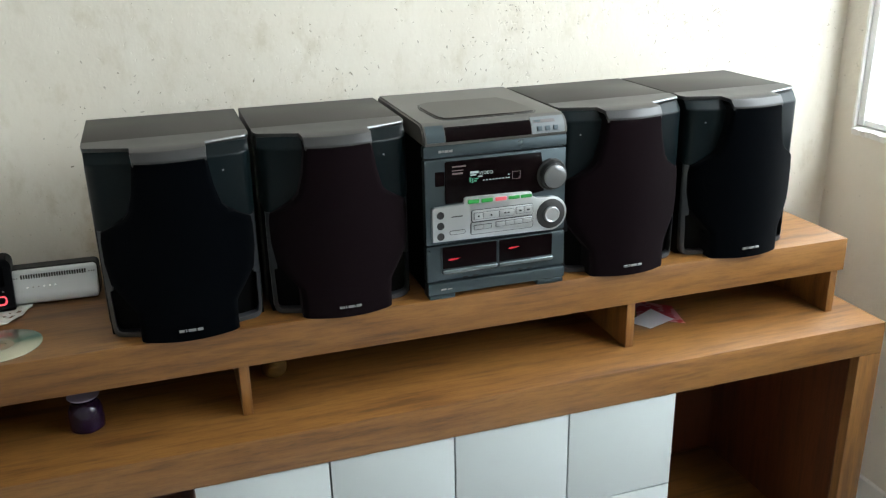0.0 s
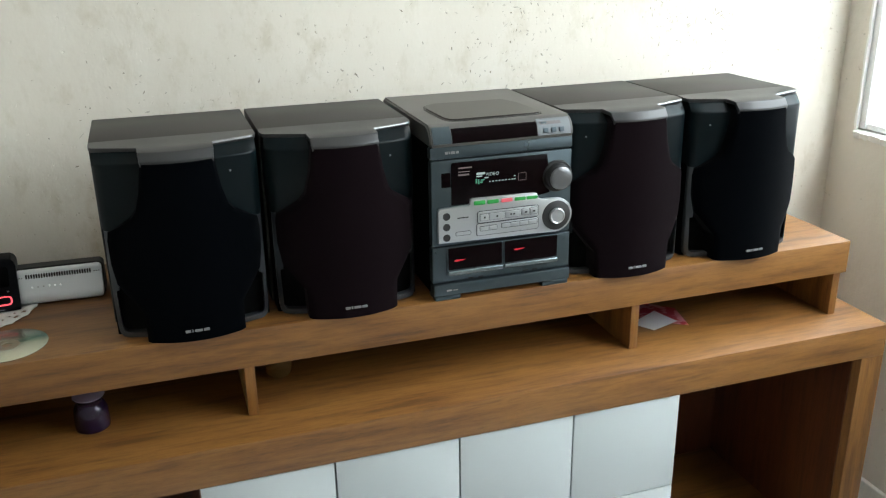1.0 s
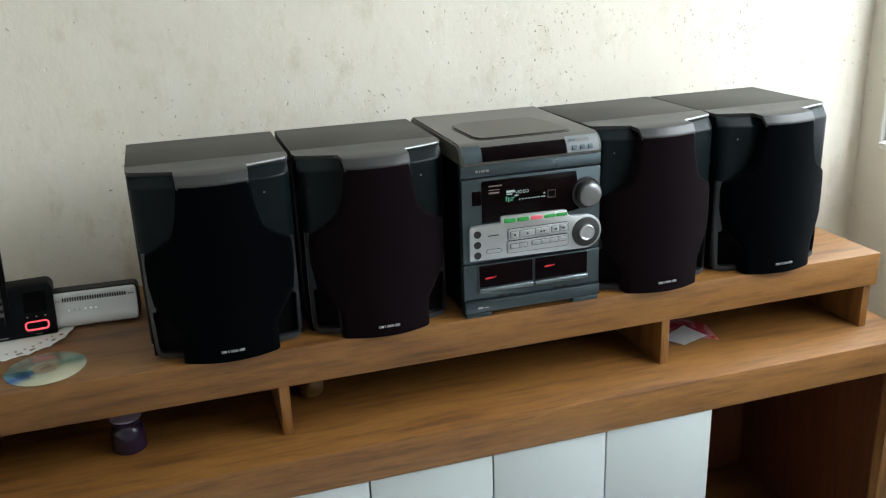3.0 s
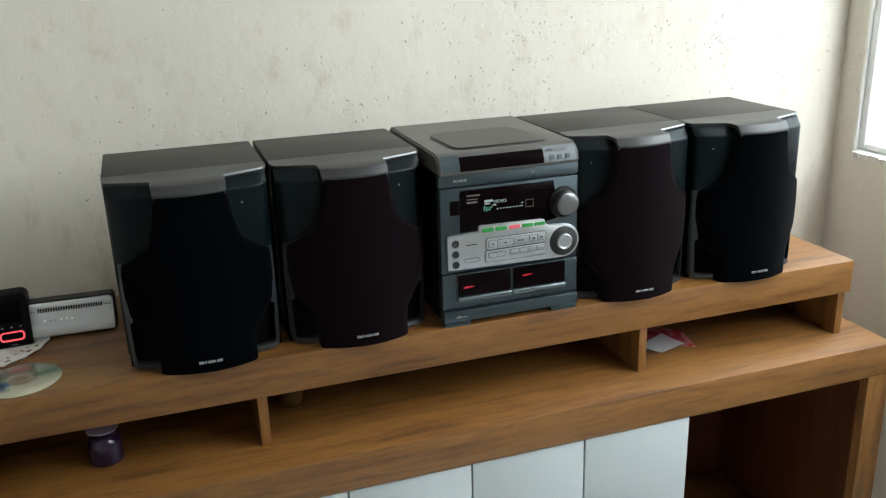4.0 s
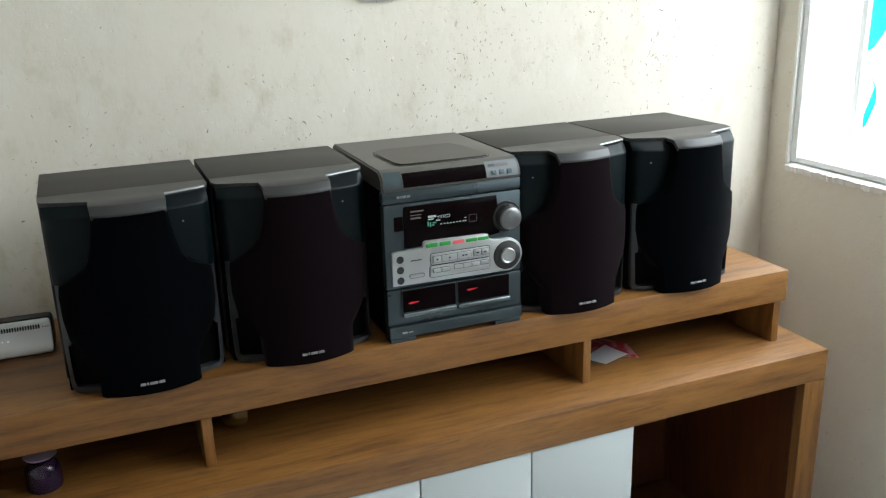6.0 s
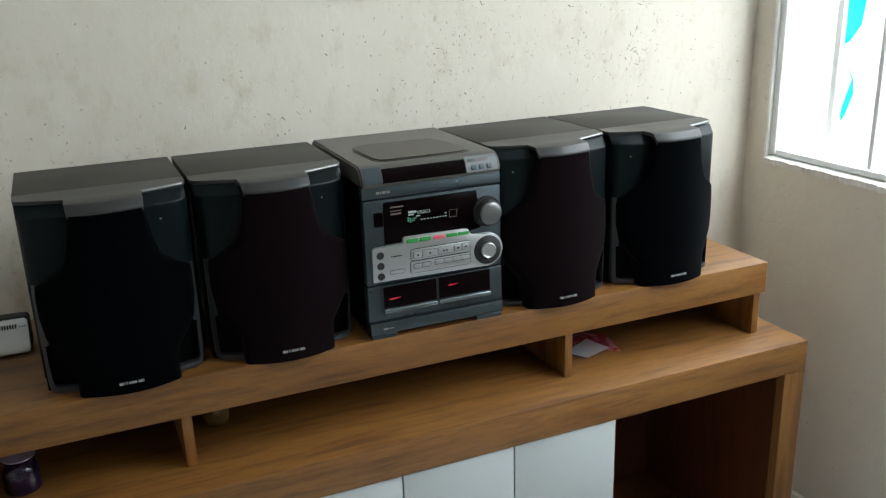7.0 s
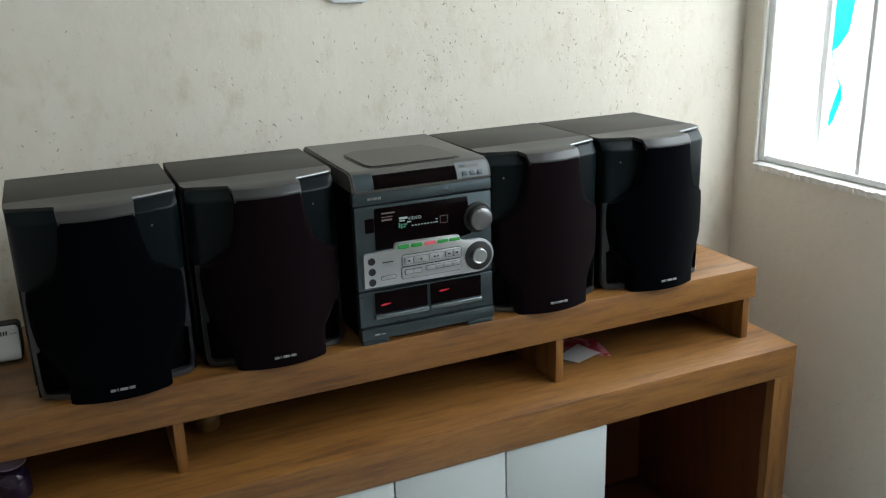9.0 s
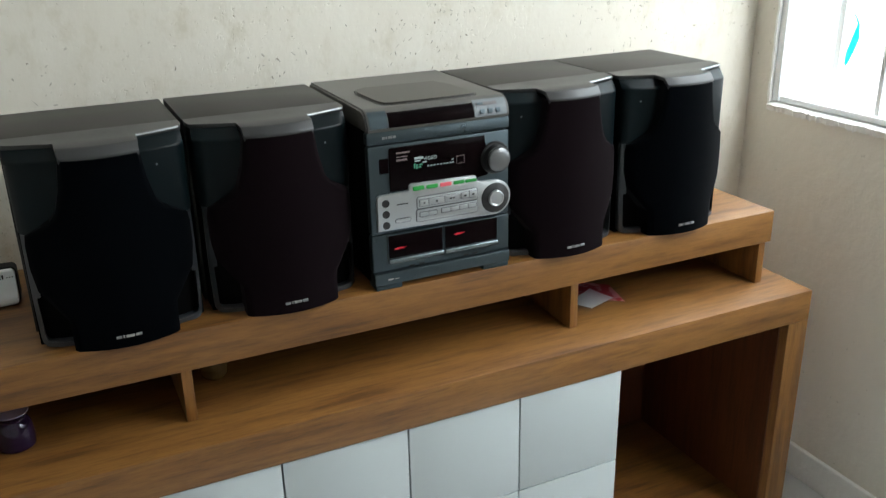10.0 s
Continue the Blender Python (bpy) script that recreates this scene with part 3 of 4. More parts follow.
def loudspeaker(x, y, turn, cloth_mat, dot_side, label):
    t = thing("loudspeaker", pose(x, y, SHELF_Z + 0.0005, 0, 0, turn), label, "loudspeaker", "loudspeakers beside the stereo")
    part("cabinet", box(-0.1235, 0.1235, 0.0860, 0.270, 0.003, 0.3000, 0.0012), VINYL, t, "grey-brown vinyl cabinet")
    zs = [0.291 * i / 30 for i in range(31)]
    part("baffle", sheet(zs, lambda z: -0.1190, lambda z: 0.1190, lambda px, z: face_y(px) + (0.014 if z < 0.18 else 0.024), 0.0857, 24), BAFFLE_BLACK, t)
    cap = part("cap", cap_mesh(), CAP_GREY, t, "grey plastic top cap", 50)
    # paler lip added for the highlight along the notch that faces the window
    b, rows = bmesh.new(), []
    for k in range(9):
        px = 0.0550 + 0.0625 * k / 8
        py = notch_y(px)
        z = 0.3008 - 0.055 * (0.0855 - py)
        rows.append([b.verts.new((px, py + d, z + h)) for d, h in ((0.0022, 0.0006), (0.0004, 0.0004), (-0.0008, -0.0010), (-0.0010, -0.0028), (0.0010, -0.0034))])
    for p, q in zip(rows, rows[1:]):
        for k in range(5):
            b.faces.new((p[k], p[(k + 1) % 5], q[(k + 1) % 5], q[k]))
    b.faces.new(rows[0])
    b.faces.new(rows[-1][::-1])
    part("lip", b, EDGE_GLINT, cap, "added pale strip for the glint on the edge", 80)
    zs = sorted({0.2838 * i / 56 for i in range(57)} | {z for z in G_Z if z < 0.2838})
    part("grille", sheet(zs, lambda z: -over(G_Z, G_X)(z), over(G_Z, G_X), lambda px, z: bow(px, z) + 0.004 * max(0.0, abs(px) / over(G_Z, G_X)(z) - 0.94) ** 2 / 0.0036, 0.050, 28), cloth_mat, t, "dark cloth grille")
    for s in (-1, 1):
        zs = sorted([0.176 + 0.1165 * i / 26 for i in range(27)] + [CREASE_Z - 0.0012, CREASE_Z + 0.0012])
        inner, outer = over(P_Z, P_X), over((0.176, 0.181, 0.27, 0.293), (0.1175, 0.1195, 0.1205, 0.1190))
        edge = (lambda z: -outer(z), lambda z: -inner(z)) if s < 0 else (inner, outer)
        pod = part("tweeter_pod", sheet(zs, *edge, pod_face, 0.0850, 14), POD_BLACK, t, "smoked plastic tweeter cover")
        if s == dot_side:
            mark = 0.0765 if s > 0 else -0.0900
            part("tweeter_mark", ring([(0.0001, -0.0012), (0.0013, -0.0009), (0.0017, 0.0008)], 16, "y", (mark, pod_face(mark, 0.2545) - 0.0002, 0.2545)), CHROME, pod)
        part("side_trim", trim_mesh(s), TRIM_GREY, t, "metallic grey side trim")
    b = bmesh.new()
    for x0, x1, top in ((-0.0185, -0.0105, 0.0197), (-0.0088, -0.0066, 0.0203), (-0.0048, 0.0070, 0.0197), (0.0088, 0.0175, 0.0197)):
        box(x0, x1, bow(0.012, 0.018) - 0.0022, bow(0, 0.018) + 0.003, 0.0158, top, 0.0006, bm=b)
    part("badge", b, CHROME, t, "small silver badge", 0)
    return t


loudspeaker(-1.2615, 0.010, 0.4, CLOTH_BLACK, 1, "dark loudspeaker with blue-black grille beside a router")
loudspeaker(-1.0095, 0.010, 0.0, CLOTH_BROWN, 1, "dark loudspeaker with brown-black grille against the stereo")
loudspeaker(-0.4925, 0.008, 1.0, CLOTH_BROWN, -1, "dark loudspeaker with brown-black grille against the stereo")
loudspeaker(-0.2425, 0.008, 0.8, CLOTH_BLACK, -1, "dark loudspeaker with blue-black grille at the shelf end")

# ---- stereo system ----
STEEL_BLUE = material("blue_grey_plastic", (0.056, 0.075, 0.084), 0.25, 0.75)
n = Net(STEEL_BLUE)
n.to(n.ramp(n.noise(n.co, 18.0, 6, 0.65), (0.3, 0.26), (0.75, 0.40)), "Roughness")
LID_GREY = material("grey_lid_plastic", (0.135, 0.135, 0.128), 0.42)
n = Net(LID_GREY)
n.to(n.mix(n.ramp(n.noise(n.co, 8.0, 6, 0.65), (0.35, 0.0), (0.7, 1.0)), (0.070, 0.067, 0.060), (0.058, 0.055, 0.049)), "Base Color")
KEY_GREY = material("pale_grey_plastic", (0.12, 0.135, 0.145), 0.35)
COVER_DARK = material("smoked_cover", (0.022, 0.019, 0.016), 0.36, Specular_IOR_Level=0.36)
SMOKED = material("black_display_glass", (0.0032, 0.0016, 0.0019), 0.14, Specular_IOR_Level=0.05)
RUBBER = material("black_rubber", (0.010, 0.010, 0.010), 0.6)
GREEN_LIT = glow_material("green_lamp", (0.004, 0.34, 0.040), 0.26)
GREEN_LIT.node_tree.nodes["Principled BSDF"].inputs["Base Color"].default_value = (0.01, 0.16, 0.025, 1)
RED_LIT = glow_material("pink_red_lamp", (1.0, 0.16, 0.20), 0.7)
RED_TAPE = glow_material("red_tape_lamp", (1.0, 0.03, 0.06), 0.6)
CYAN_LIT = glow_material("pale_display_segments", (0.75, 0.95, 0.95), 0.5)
GREEN_SEG = glow_material("green_display_segments", (0.15, 0.65, 0.40), 0.4)
GREY_INK = material("grey_ink", (0.32, 0.31, 0.30), 0.5)
DIM_RED = material("faint_display_ink", (0.16, 0.12, 0.115), 0.5)
DIM_INK = material("dim_ink", (0.10, 0.09, 0.085), 0.5)

stereo = thing("stereo_system", pose(-0.7465, 0.006, SHELF_Z), "blue-grey mini stereo system with lit display and silver controls", "stereo system")
part("body", box(-0.124, 0.124, 0.014, 0.289, 0.006, 0.2655, 0.003), BAFFLE_BLACK, stereo, "black metal case")
part("front_panel", prism(rounded(-0.1262, 0.1262, 0.0965, 0.2435, 0.004), 0.0, 0.0139, 0.0025), STEEL_BLUE, stereo)
band = part("front_band", prism(rounded(-0.1268, 0.1268, 0.2455, 0.2655, 0.003), 0.001, 0.0138, 0.002), STEEL_BLUE, stereo)
b = bmesh.new()
for x0, x1 in ((-0.101, -0.096), (-0.0945, -0.0925), (-0.091, -0.084), (-0.0825, -0.0775)):
    box(x0, x1, 0.0002, 0.003, 0.2535, 0.2575, bm=b)
part("badge", b, CHROME, band, "small silver badge", 0)

# lid with a sloped front
profile = [(-0.0005, 0.2660), (-0.0020, 0.2700), (0.0005, 0.2800), (0.0045, 0.2885), (0.0105, 0.2950), (0.0175, 0.2988), (0.0250, 0.3), (0.284, 0.3), (0.290, 0.296), (0.290, 0.2665)]


def slab(outline, x0, x1, bevel=0.0):
    """An outline in y and z, drawn out along x."""
    b = bmesh.new()
    a = [b.verts.new((x0, y, z)) for y, z in outline]
    c = [b.verts.new((x1, y, z)) for y, z in outline]
    k = len(outline)
    ends = [b.faces.new(a), b.faces.new(c[::-1])]
    for i in range(k):
        b.faces.new((a[i], c[i], c[(i + 1) % k], a[(i + 1) % k]))
    bmesh.ops.recalc_face_normals(b, faces=b.faces)
    if bevel:
        bmesh.ops.bevel(b, geom=[e for f in ends for e in f.edges], offset=bevel, segments=3, affect="EDGES")
    return b


lid = part("lid", slab(profile, -0.1268, 0.1268, 0.003), LID_GREY, stereo, "grey plastic top lid")


def slope(y0, y1, x0, x1, up, sink=0.002, bevel=0.0):
    """A plate that follows the lid's sloped front between two depths."""
    top = [(y, z) for y, z in profile[:7] if y0 < y < y1]
    zy = sorted((y, z) for y, z in profile[1:7])
    at = lambda y: float(np.interp(y, [p[0] for p in zy], [p[1] for p in zy]))
    line = [(y0, at(y0))] + [p for p in zy if y0 < p[0] < y1] + [(y1, at(y1))]
    return slab([(y - up * 0.9, z + up * 0.5) for y, z in line] + [(y + sink * 0.9, z - sink * 0.5) for y, z in line[::-1]], x0, x1, bevel)


part("lid_window", slope(-0.0018, 0.0085, -0.089, 0.060, 0.0011), SMOKED, lid, "black smoked lid window")
part("end_block", slope(-0.0018, 0.0125, -0.121, -0.0905, 0.0010), STEEL_BLUE, lid)
keys = part("button_block", slope(-0.0018, 0.0125, 0.0615, 0.121, 0.0010), KEY_GREY, lid, "grey button block")
for x in (0.071, 0.0855, 0.100):
    part("button", slope(-0.0009, 0.0012, x, x + 0.0085, 0.0028, 0.0, 0.0006), STEEL_BLUE, keys)
part("marking", slope(0.0040, 0.0078, 0.066, 0.104, 0.0016, 0.0), DIM_INK, keys)
part("eject_key", slope(0.0046, 0.0072, 0.068, 0.078, 0.0024, 0.0), STEEL_BLUE, keys)
plan = [(-0.070, 0.0290), (0.066, 0.0290), (0.080, 0.0330), (0.086, 0.046), (0.080, 0.130), (0.066, 0.172), (-0.064, 0.176), (-0.084, 0.164), (-0.092, 0.136), (-0.088, 0.050), (-0.082, 0.034)]
b = prism(plan, 0.2995, 0.3032, 0.0, axis="z")
b.faces.ensure_lookup_table()
bmesh.ops.bevel(b, geom=[e for e in b.edges if all(v.co.z > 0.303 for v in e.verts)], offset=0.0024, segments=3, affect="EDGES")
part("disc_cover", b, COVER_DARK, lid, "dark smoked disc cover")
gap = [(x + math.copysign(0.0016, x), 0.1 + (y - 0.1) * 1.022) for x, y in plan]
part("cover_gap", prism(gap, 0.2996, 0.3006, 0.0, axis="z"), RUBBER, lid, "dark gap round the disc cover")

# display
outline = [(-0.0915, 0.167), (0.060, 0.167), (0.085, 0.171), (0.0855, 0.200), (0.081, 0.225), (0.079, 0.2385), (-0.089, 0.2385), (-0.0915, 0.236)]
display = part("display", prism(outline, -0.0022, 0.003, 0.0012), SMOKED, stereo, "black display window with lit text")


def bars(name, rows, mat, parent, y):
    b = bmesh.new()
    for x0, x1, z0, z1 in rows:
        box(x0, x1, y, y + 0.0006, z0, z1, bm=b)
    return part(name, b, mat, parent, "", 0)


DY = -0.0027
bars("printed_marks", [(-0.0795, -0.0560, 0.2280, 0.2302), (-0.0795, -0.0600, 0.2220, 0.2232), (-0.0795, -0.0610, 0.2160, 0.2188)], DIM_RED, display, DY)
bars("lit_marks", [(-0.048, -0.0335, 0.2148, 0.2185), (-0.048, -0.038, 0.2112, 0.2132), (-0.034, -0.027, 0.2078, 0.2098)]
     + [(-0.026 + 0.0058 * i, -0.0232 + 0.0058 * i, 0.2008, 0.2024) for i in range(8)] + [(0.0185, 0.0215, 0.2008, 0.2026), (0.0185, 0.0215, 0.2062, 0.2078)], CYAN_LIT, display, DY)
bars("scale_marks", [(-0.0495, -0.047, 0.2005, 0.2085), (-0.0455, -0.043, 0.199, 0.207), (-0.0415, -0.037, 0.2005, 0.203), (-0.0405, -0.034, 0.2045, 0.2065)], GREEN_SEG, display, DY)
bars("square_mark", [(0.0265, 0.041, 0.2105, 0.2111), (0.0265, 0.041, 0.1980, 0.1986), (0.0265, 0.0271, 0.1986, 0.2105), (0.0404, 0.041, 0.1986, 0.2105)], DIM_RED, display, DY)
text = bpy.data.curves.new("display_text", "FONT")
text.body, text.size, text.extrude = "VIDEO", 0.0078, 0.00005
text.space_character = 1.1
text.materials.append(CYAN_LIT)
written = new("display_text", text)
written.parent = display
written.matrix_basis = pose(-0.0325, DY + 0.0002, 0.2118, 90, 0, 0)
me = bpy.data.meshes.new_from_object(written.evaluated_get(bpy.context.evaluated_depsgraph_get()))
lettering = new("display_text", me)
lettering.parent, lettering.matrix_basis = display, written.matrix_basis
bpy.data.objects.remove(written)
part("sensor", prism(rounded(-0.1085, -0.0925, 0.198, 0.2225, 0.002), -0.0012, 0.003, 0.0008), SMOKED, stereo)

# volume knob
part("knob_collar", ring([(0.0001, -0.004), (0.0265, -0.004), (0.028, -0.001), (0.028, 0.004)], 48, "y", (0.0985, 0, 0.1985)), RUBBER, stereo)
knob = part("volume_knob", ring([(0.0001, -0.0165), (0.0205, -0.0165), (0.0222, -0.0150), (0.0232, -0.003)], 48, "y", (0.0985, 0, 0.1985)), RUBBER, stereo, "black volume knob with a silver face")
part("knob_face", ring([(0.0001, -0.0215), (0.0125, -0.0212), (0.0172, -0.0202), (0.0195, -0.0185), (0.0200, -0.0160)], 48, "y", (0.0985, 0, 0.1985)), KNOB_METAL, knob, "silver knob face")
for k in range(9):
    w = radians(20 + 17.5 * k)
    part("knob_dot", ring([(0.0001, -0.0206), (0.0005, -0.0206), (0.0006, -0.0185)], 8, "y", (0.0985 + 0.0165 * math.cos(w), 0, 0.1985 + 0.0165 * math.sin(w))), CHROME, knob)

# silver control panel
arc = [(0.0965 + 0.0305 * math.cos(radians(a)), 0.1300 + 0.0305 * math.sin(radians(a))) for a in range(-85, 96, 12)]
outline = [(-0.1165, 0.1035)] + [(0.06, 0.1005)] + arc + [(0.070, 0.1615), (0.0635, 0.1640), (0.0605, 0.1725), (0.055, 0.1745), (-0.056, 0.1765), (-0.060, 0.1745), (-0.0615, 0.1655), (-0.113, 0.1635), (-0.1165, 0.160)]
panel = part("control_panel", prism(outline, -0.0065, 0.003, 0.0022), SILVER, stereo, "silver control panel")
for k, x in enumerate((-0.0445, -0.0205, 0.0045, 0.0285, 0.0505)):
    part("function_button", prism(rounded(x - 0.0100, x + 0.0100, 0.1645 - 0.00002 * k, 0.1715 - 0.0004 * k, 0.0015), -0.0085, -0.005, 0.0008), RED_LIT if k == 2 else GREEN_LIT, panel, "red lit button" if k == 2 else "green lit button")
part("dial_ring", ring([(0.0001, -0.0085), (0.0240, -0.0085), (0.0262, -0.0070), (0.0265, -0.004)], 48, "y", (0.0965, 0, 0.130)), RUBBER, panel)
dial = part("dial", ring([(0.0001, -0.0125), (0.0105, -0.0122), (0.0122, -0.0136), (0.0138, -0.0128), (0.0142, -0.006)], 48, "y", (0.0965, 0, 0.130)), SILVER, panel, "round silver dial")
for z in (0.1500, 0.1315, 0.1130):
    jack = part("jack", ring([(0.0001, -0.0068), (0.0050, -0.0068), (0.0056, -0.0074), (0.0064, -0.0072), (0.0066, -0.0050)], 24, "y", (-0.1025, 0, z)), RUBBER, panel)
KEY_RIM = material("dark_key_rim", (0.03, 0.033, 0.036), 0.5)


def raised(name, x0, x1, z0, z1, r, y, rim, proud=0.0012, parent=None):
    """A silver plate or key with a dark groove round it."""
    part("groove", prism(rounded(x0 - rim, x1 + rim, z0 - rim, z1 + rim, r + rim), y, -0.005), KEY_RIM, parent, "", 0)
    return part(name, prism(rounded(x0, x1, z0, z1, r), y - proud, -0.005, min(proud, 0.0009)), SILVER, parent)


key_plates = [raised("key_plate", x0, x1, z0, z1, 0.0035, -0.0068, 0.0011, 0.0016, panel) for x0, x1, z0, z1 in ((-0.0478, 0.0625, 0.1330, 0.1522), (-0.0495, 0.0625, 0.1108, 0.1308))]
for k, x0, x1, z0, z1 in ((0, -0.0440, -0.0288, 0.1368, 0.1478), (0, -0.0280, 0.0002, 0.1368, 0.1482), (0, 0.0010, 0.0272, 0.1372, 0.1486), (0, 0.0312, 0.0452, 0.1382, 0.1490), (0, 0.0460, 0.0600, 0.1384, 0.1492),
                          (1, -0.0440, -0.0292, 0.1190, 0.1262), (1, -0.0286, -0.0138, 0.1192, 0.1264), (1, -0.0050, 0.0108, 0.1202, 0.1276), (1, 0.0114, 0.0270, 0.1204, 0.1278), (1, 0.0276, 0.0430, 0.1206, 0.1280), (1, 0.0436, 0.0595, 0.1208, 0.1282)):
    raised("key", x0, x1, z0, z1, 0.0012, -0.0088, 0.0006 if k == 0 else 0.0009, 0.0014, key_plates[k])
for row in ((-0.0380, -0.0350, 0.1408, 0.1438), (-0.0155, -0.0125, 0.1410, 0.1440), (0.0095, 0.0130, 0.1418, 0.1442), (0.0150, 0.0185, 0.1418, 0.1442), (0.0360, 0.0408, 0.1424, 0.1450), (0.0505, 0.0553, 0.1426, 0.1452)):
    bars("key_mark", [row], RUBBER, panel, -0.0107)
bars("panel_marks", [(-0.0835, -0.0640, 0.1445, 0.1462)], RUBBER, panel, -0.0069)
raised("pill_button", -0.0865, -0.0600, 0.1150, 0.1208, 0.0028, -0.0068, 0.0009, 0.0012, panel)

# cassette decks
# the deck's blue-grey made paler, to put the lip's highlight into its colour
LIP_HIGHLIGHT = material("highlit_blue_grey", (0.17, 0.20, 0.215), 0.24, 0.8)
part("deck_panel", prism(rounded(-0.1268, 0.1268, 0.0305, 0.0955, 0.004), -0.0015, 0.0138, 0.003), STEEL_BLUE, stereo)
for x0, x1, lamp in ((-0.1015, -0.0005, (-0.0905, -0.0690, 0.0700)), (0.0005, 0.1030, (0.0185, 0.0395, 0.0765))):
    door = part("cassette_door", prism(rounded(x0, x1, 0.0440, 0.0948, 0.003), -0.0042, 0.003, 0.0012), STEEL_BLUE, stereo, "cassette door with dark window")
    part("door_window", prism(rounded(x0 + 0.002, x1 - 0.002, 0.0540, 0.0932, 0.002), -0.0054, -0.002, 0.0008), SMOKED, door)
    part("door_lip", prism(rounded(x0 + 0.0006, x1 - 0.0006, 0.0445, 0.0532, 0.0030), -0.0095, -0.003, 0.0028, 3), LIP_HIGHLIGHT, door, "blue-grey lip, paler for its highlight")
    part("tape_lamp", prism([(lamp[0], lamp[2]), (lamp[0] + 0.004, lamp[2] - 0.0018), (lamp[1] - 0.006, lamp[2] - 0.0005), (lamp[1], lamp[2] + 0.0012), (lamp[0] + 0.005, lamp[2] + 0.0018)], -0.0058, -0.0045), RED_TAPE, door, "red tape lamp", 0)
base = part("plinth", prism(rounded(-0.1262, 0.1262, 0.0085, 0.0295, 0.003), -0.0065, 0.0138, 0.0025), STEEL_BLUE, stereo)
bars("base_marks", [(-0.1035, -0.0945, 0.0165, 0.0195), (-0.092, -0.084, 0.0170, 0.0185)], GREY_INK, base, -0.0069)
for x0, x1 in ((-0.124, -0.078), (0.074, 0.124)):
    part("foot", box(x0, x1, -0.0055, 0.03, 0.0, 0.0086, 0.002), STEEL_BLUE, stereo)
    part("foot", box(x0, x1, 0.22, 0.26, 0.0, 0.0061, 0.001), RUBBER, stereo)
for x in (-0.063, -0.045, 0.038, 0.055):
    part("deck_key", box(x, x + 0.010, -0.0028, 0.002, 0.0325, 0.0355, 0.0008), RUBBER, stereo)

# ---- router ----
ROUTER_WHITE = material("white_router_plastic", (0.70, 0.72, 0.74), 0.35)
LED = glow_material("white_led", (0.9, 0.97, 1.0), 2.0)
router = thing("router", pose(-1.4765, 0.226, SHELF_Z + 0.0005, 0, 0, -2), "white plastic router with vents and status lights", "router")


def corners(half, z0, z1, r):
    """The half width over z of a front with rounded corners."""
    def at(z):
        d = max(r - (z - z0), r - (z1 - z), 0.0)
        return half - r + math.sqrt(max(r * r - d * d, 0.0))
    return at


def rounded_front(half, z0, z1, r, depth, back):
    at = corners(half, z0, z1, r)
    steps = [0.0, 0.02, 0.08, 0.2, 0.4, 0.7, 1.0]
    zs = [z0 + r * k for k in steps] + [z0 + r + (z1 - z0 - 2 * r) * k / 12 for k in range(1, 12)] + [z1 - r * k for k in steps[::-1]]
    return sheet(zs, lambda z: -at(z), at, depth, back, 12)


front_y = over((0.002, 0.005, 0.009, 0.016, 0.021, 0.026, 0.052, 0.0545, 0.056), (0.0010, -0.0032, -0.0042, -0.0030, 0.0010, 0.0042, 0.0172, 0.0192, 0.0225))
part("shell", rounded_front(0.0725, 0.0, 0.0585, 0.0085, lambda x, z: 0.010 + 0.30 * z, 0.050), RUBBER, router, "black rear shell")
front = part("front_cover", rounded_front(0.0700, 0.002, 0.056, 0.0070, lambda x, z: front_y(z) + 8.0 * max(0.0, abs(x) - 0.058) ** 2, 0.0300), ROUTER_WHITE, router)
for k in range(26):
    x = -0.052 + k * 0.0041
    part("vent_slot", box(x, x + 0.0022, 0.0125, 0.0185, 0.0435, 0.0500), RUBBER, front)
for k in (-0.0426, -0.0335, -0.0247, -0.0155, -0.0067, 0.0020):
    part("status_light", ring([(0.0001, 0.0058), (0.0011, 0.0058), (0.0012, 0.0085)], 10, "y", (k, -0.0004, 0.0300)), LED if k not in (-0.0335, -0.0247) else GREY_INK, front)
for k in (-0.066, -0.062, -0.058, 0.058, 0.062, 0.066):
    part("screw_hole", ring([(0.0001, 0.0140), (0.0009, 0.0140), (0.0009, 0.018)], 8, "y", (k, -0.0012, 0.0455)), RUBBER, front)

# ---- lace doily, cordless phone and compact disc ----
LACE = material("white_lace", (0.72, 0.71, 0.68), 0.9)
n = Net(LACE)
n.bump(n.noise(n.co, 500.0, 3), 0.5, 0.001)
doily = thing("doily", pose(-1.628, 0.237, SHELF_Z + 0.0004), "white crocheted lace doily under the cordless phone", "doily")
b = bmesh.new()
STEPS, RAD = 120, (0.0, 0.05, 0.080, 0.086, 0.092, 0.097, 0.104, 0.111)
rows = []
for k, r in enumerate(RAD):
    ring_row = []
    for i in range(STEPS):
        w = 2 * math.pi * i / STEPS
        edge = 1 + (0.035 * abs(math.sin(10 * w)) if k >= 6 else 0.0)
        ring_row.append((r * edge * math.cos(w), r * edge * math.sin(w), 0.0004 + (0.0014 * abs(math.sin(20 * w)) if k >= 6 else 0)))
    rows.append(ring_row)
verts = [[b.verts.new(p) for p in r] for r in rows[1:]]
b.faces.new(verts[0])
for k in range(len(verts) - 1):
    for i in range(STEPS):
        if k == 2 and i % 3 == 0 or k == 4 and i % 4 in (0, 1) and (i // 4) % 3 != 2:
            continue
        b.faces.new((verts[k][i], verts[k][(i + 1) % STEPS], verts[k + 1][(i + 1) % STEPS], verts[k + 1][i]))
bmesh.ops.recalc_face_normals(b, faces=b.faces)
thick = bmesh.ops.extrude_face_region(b, geom=b.faces[:])
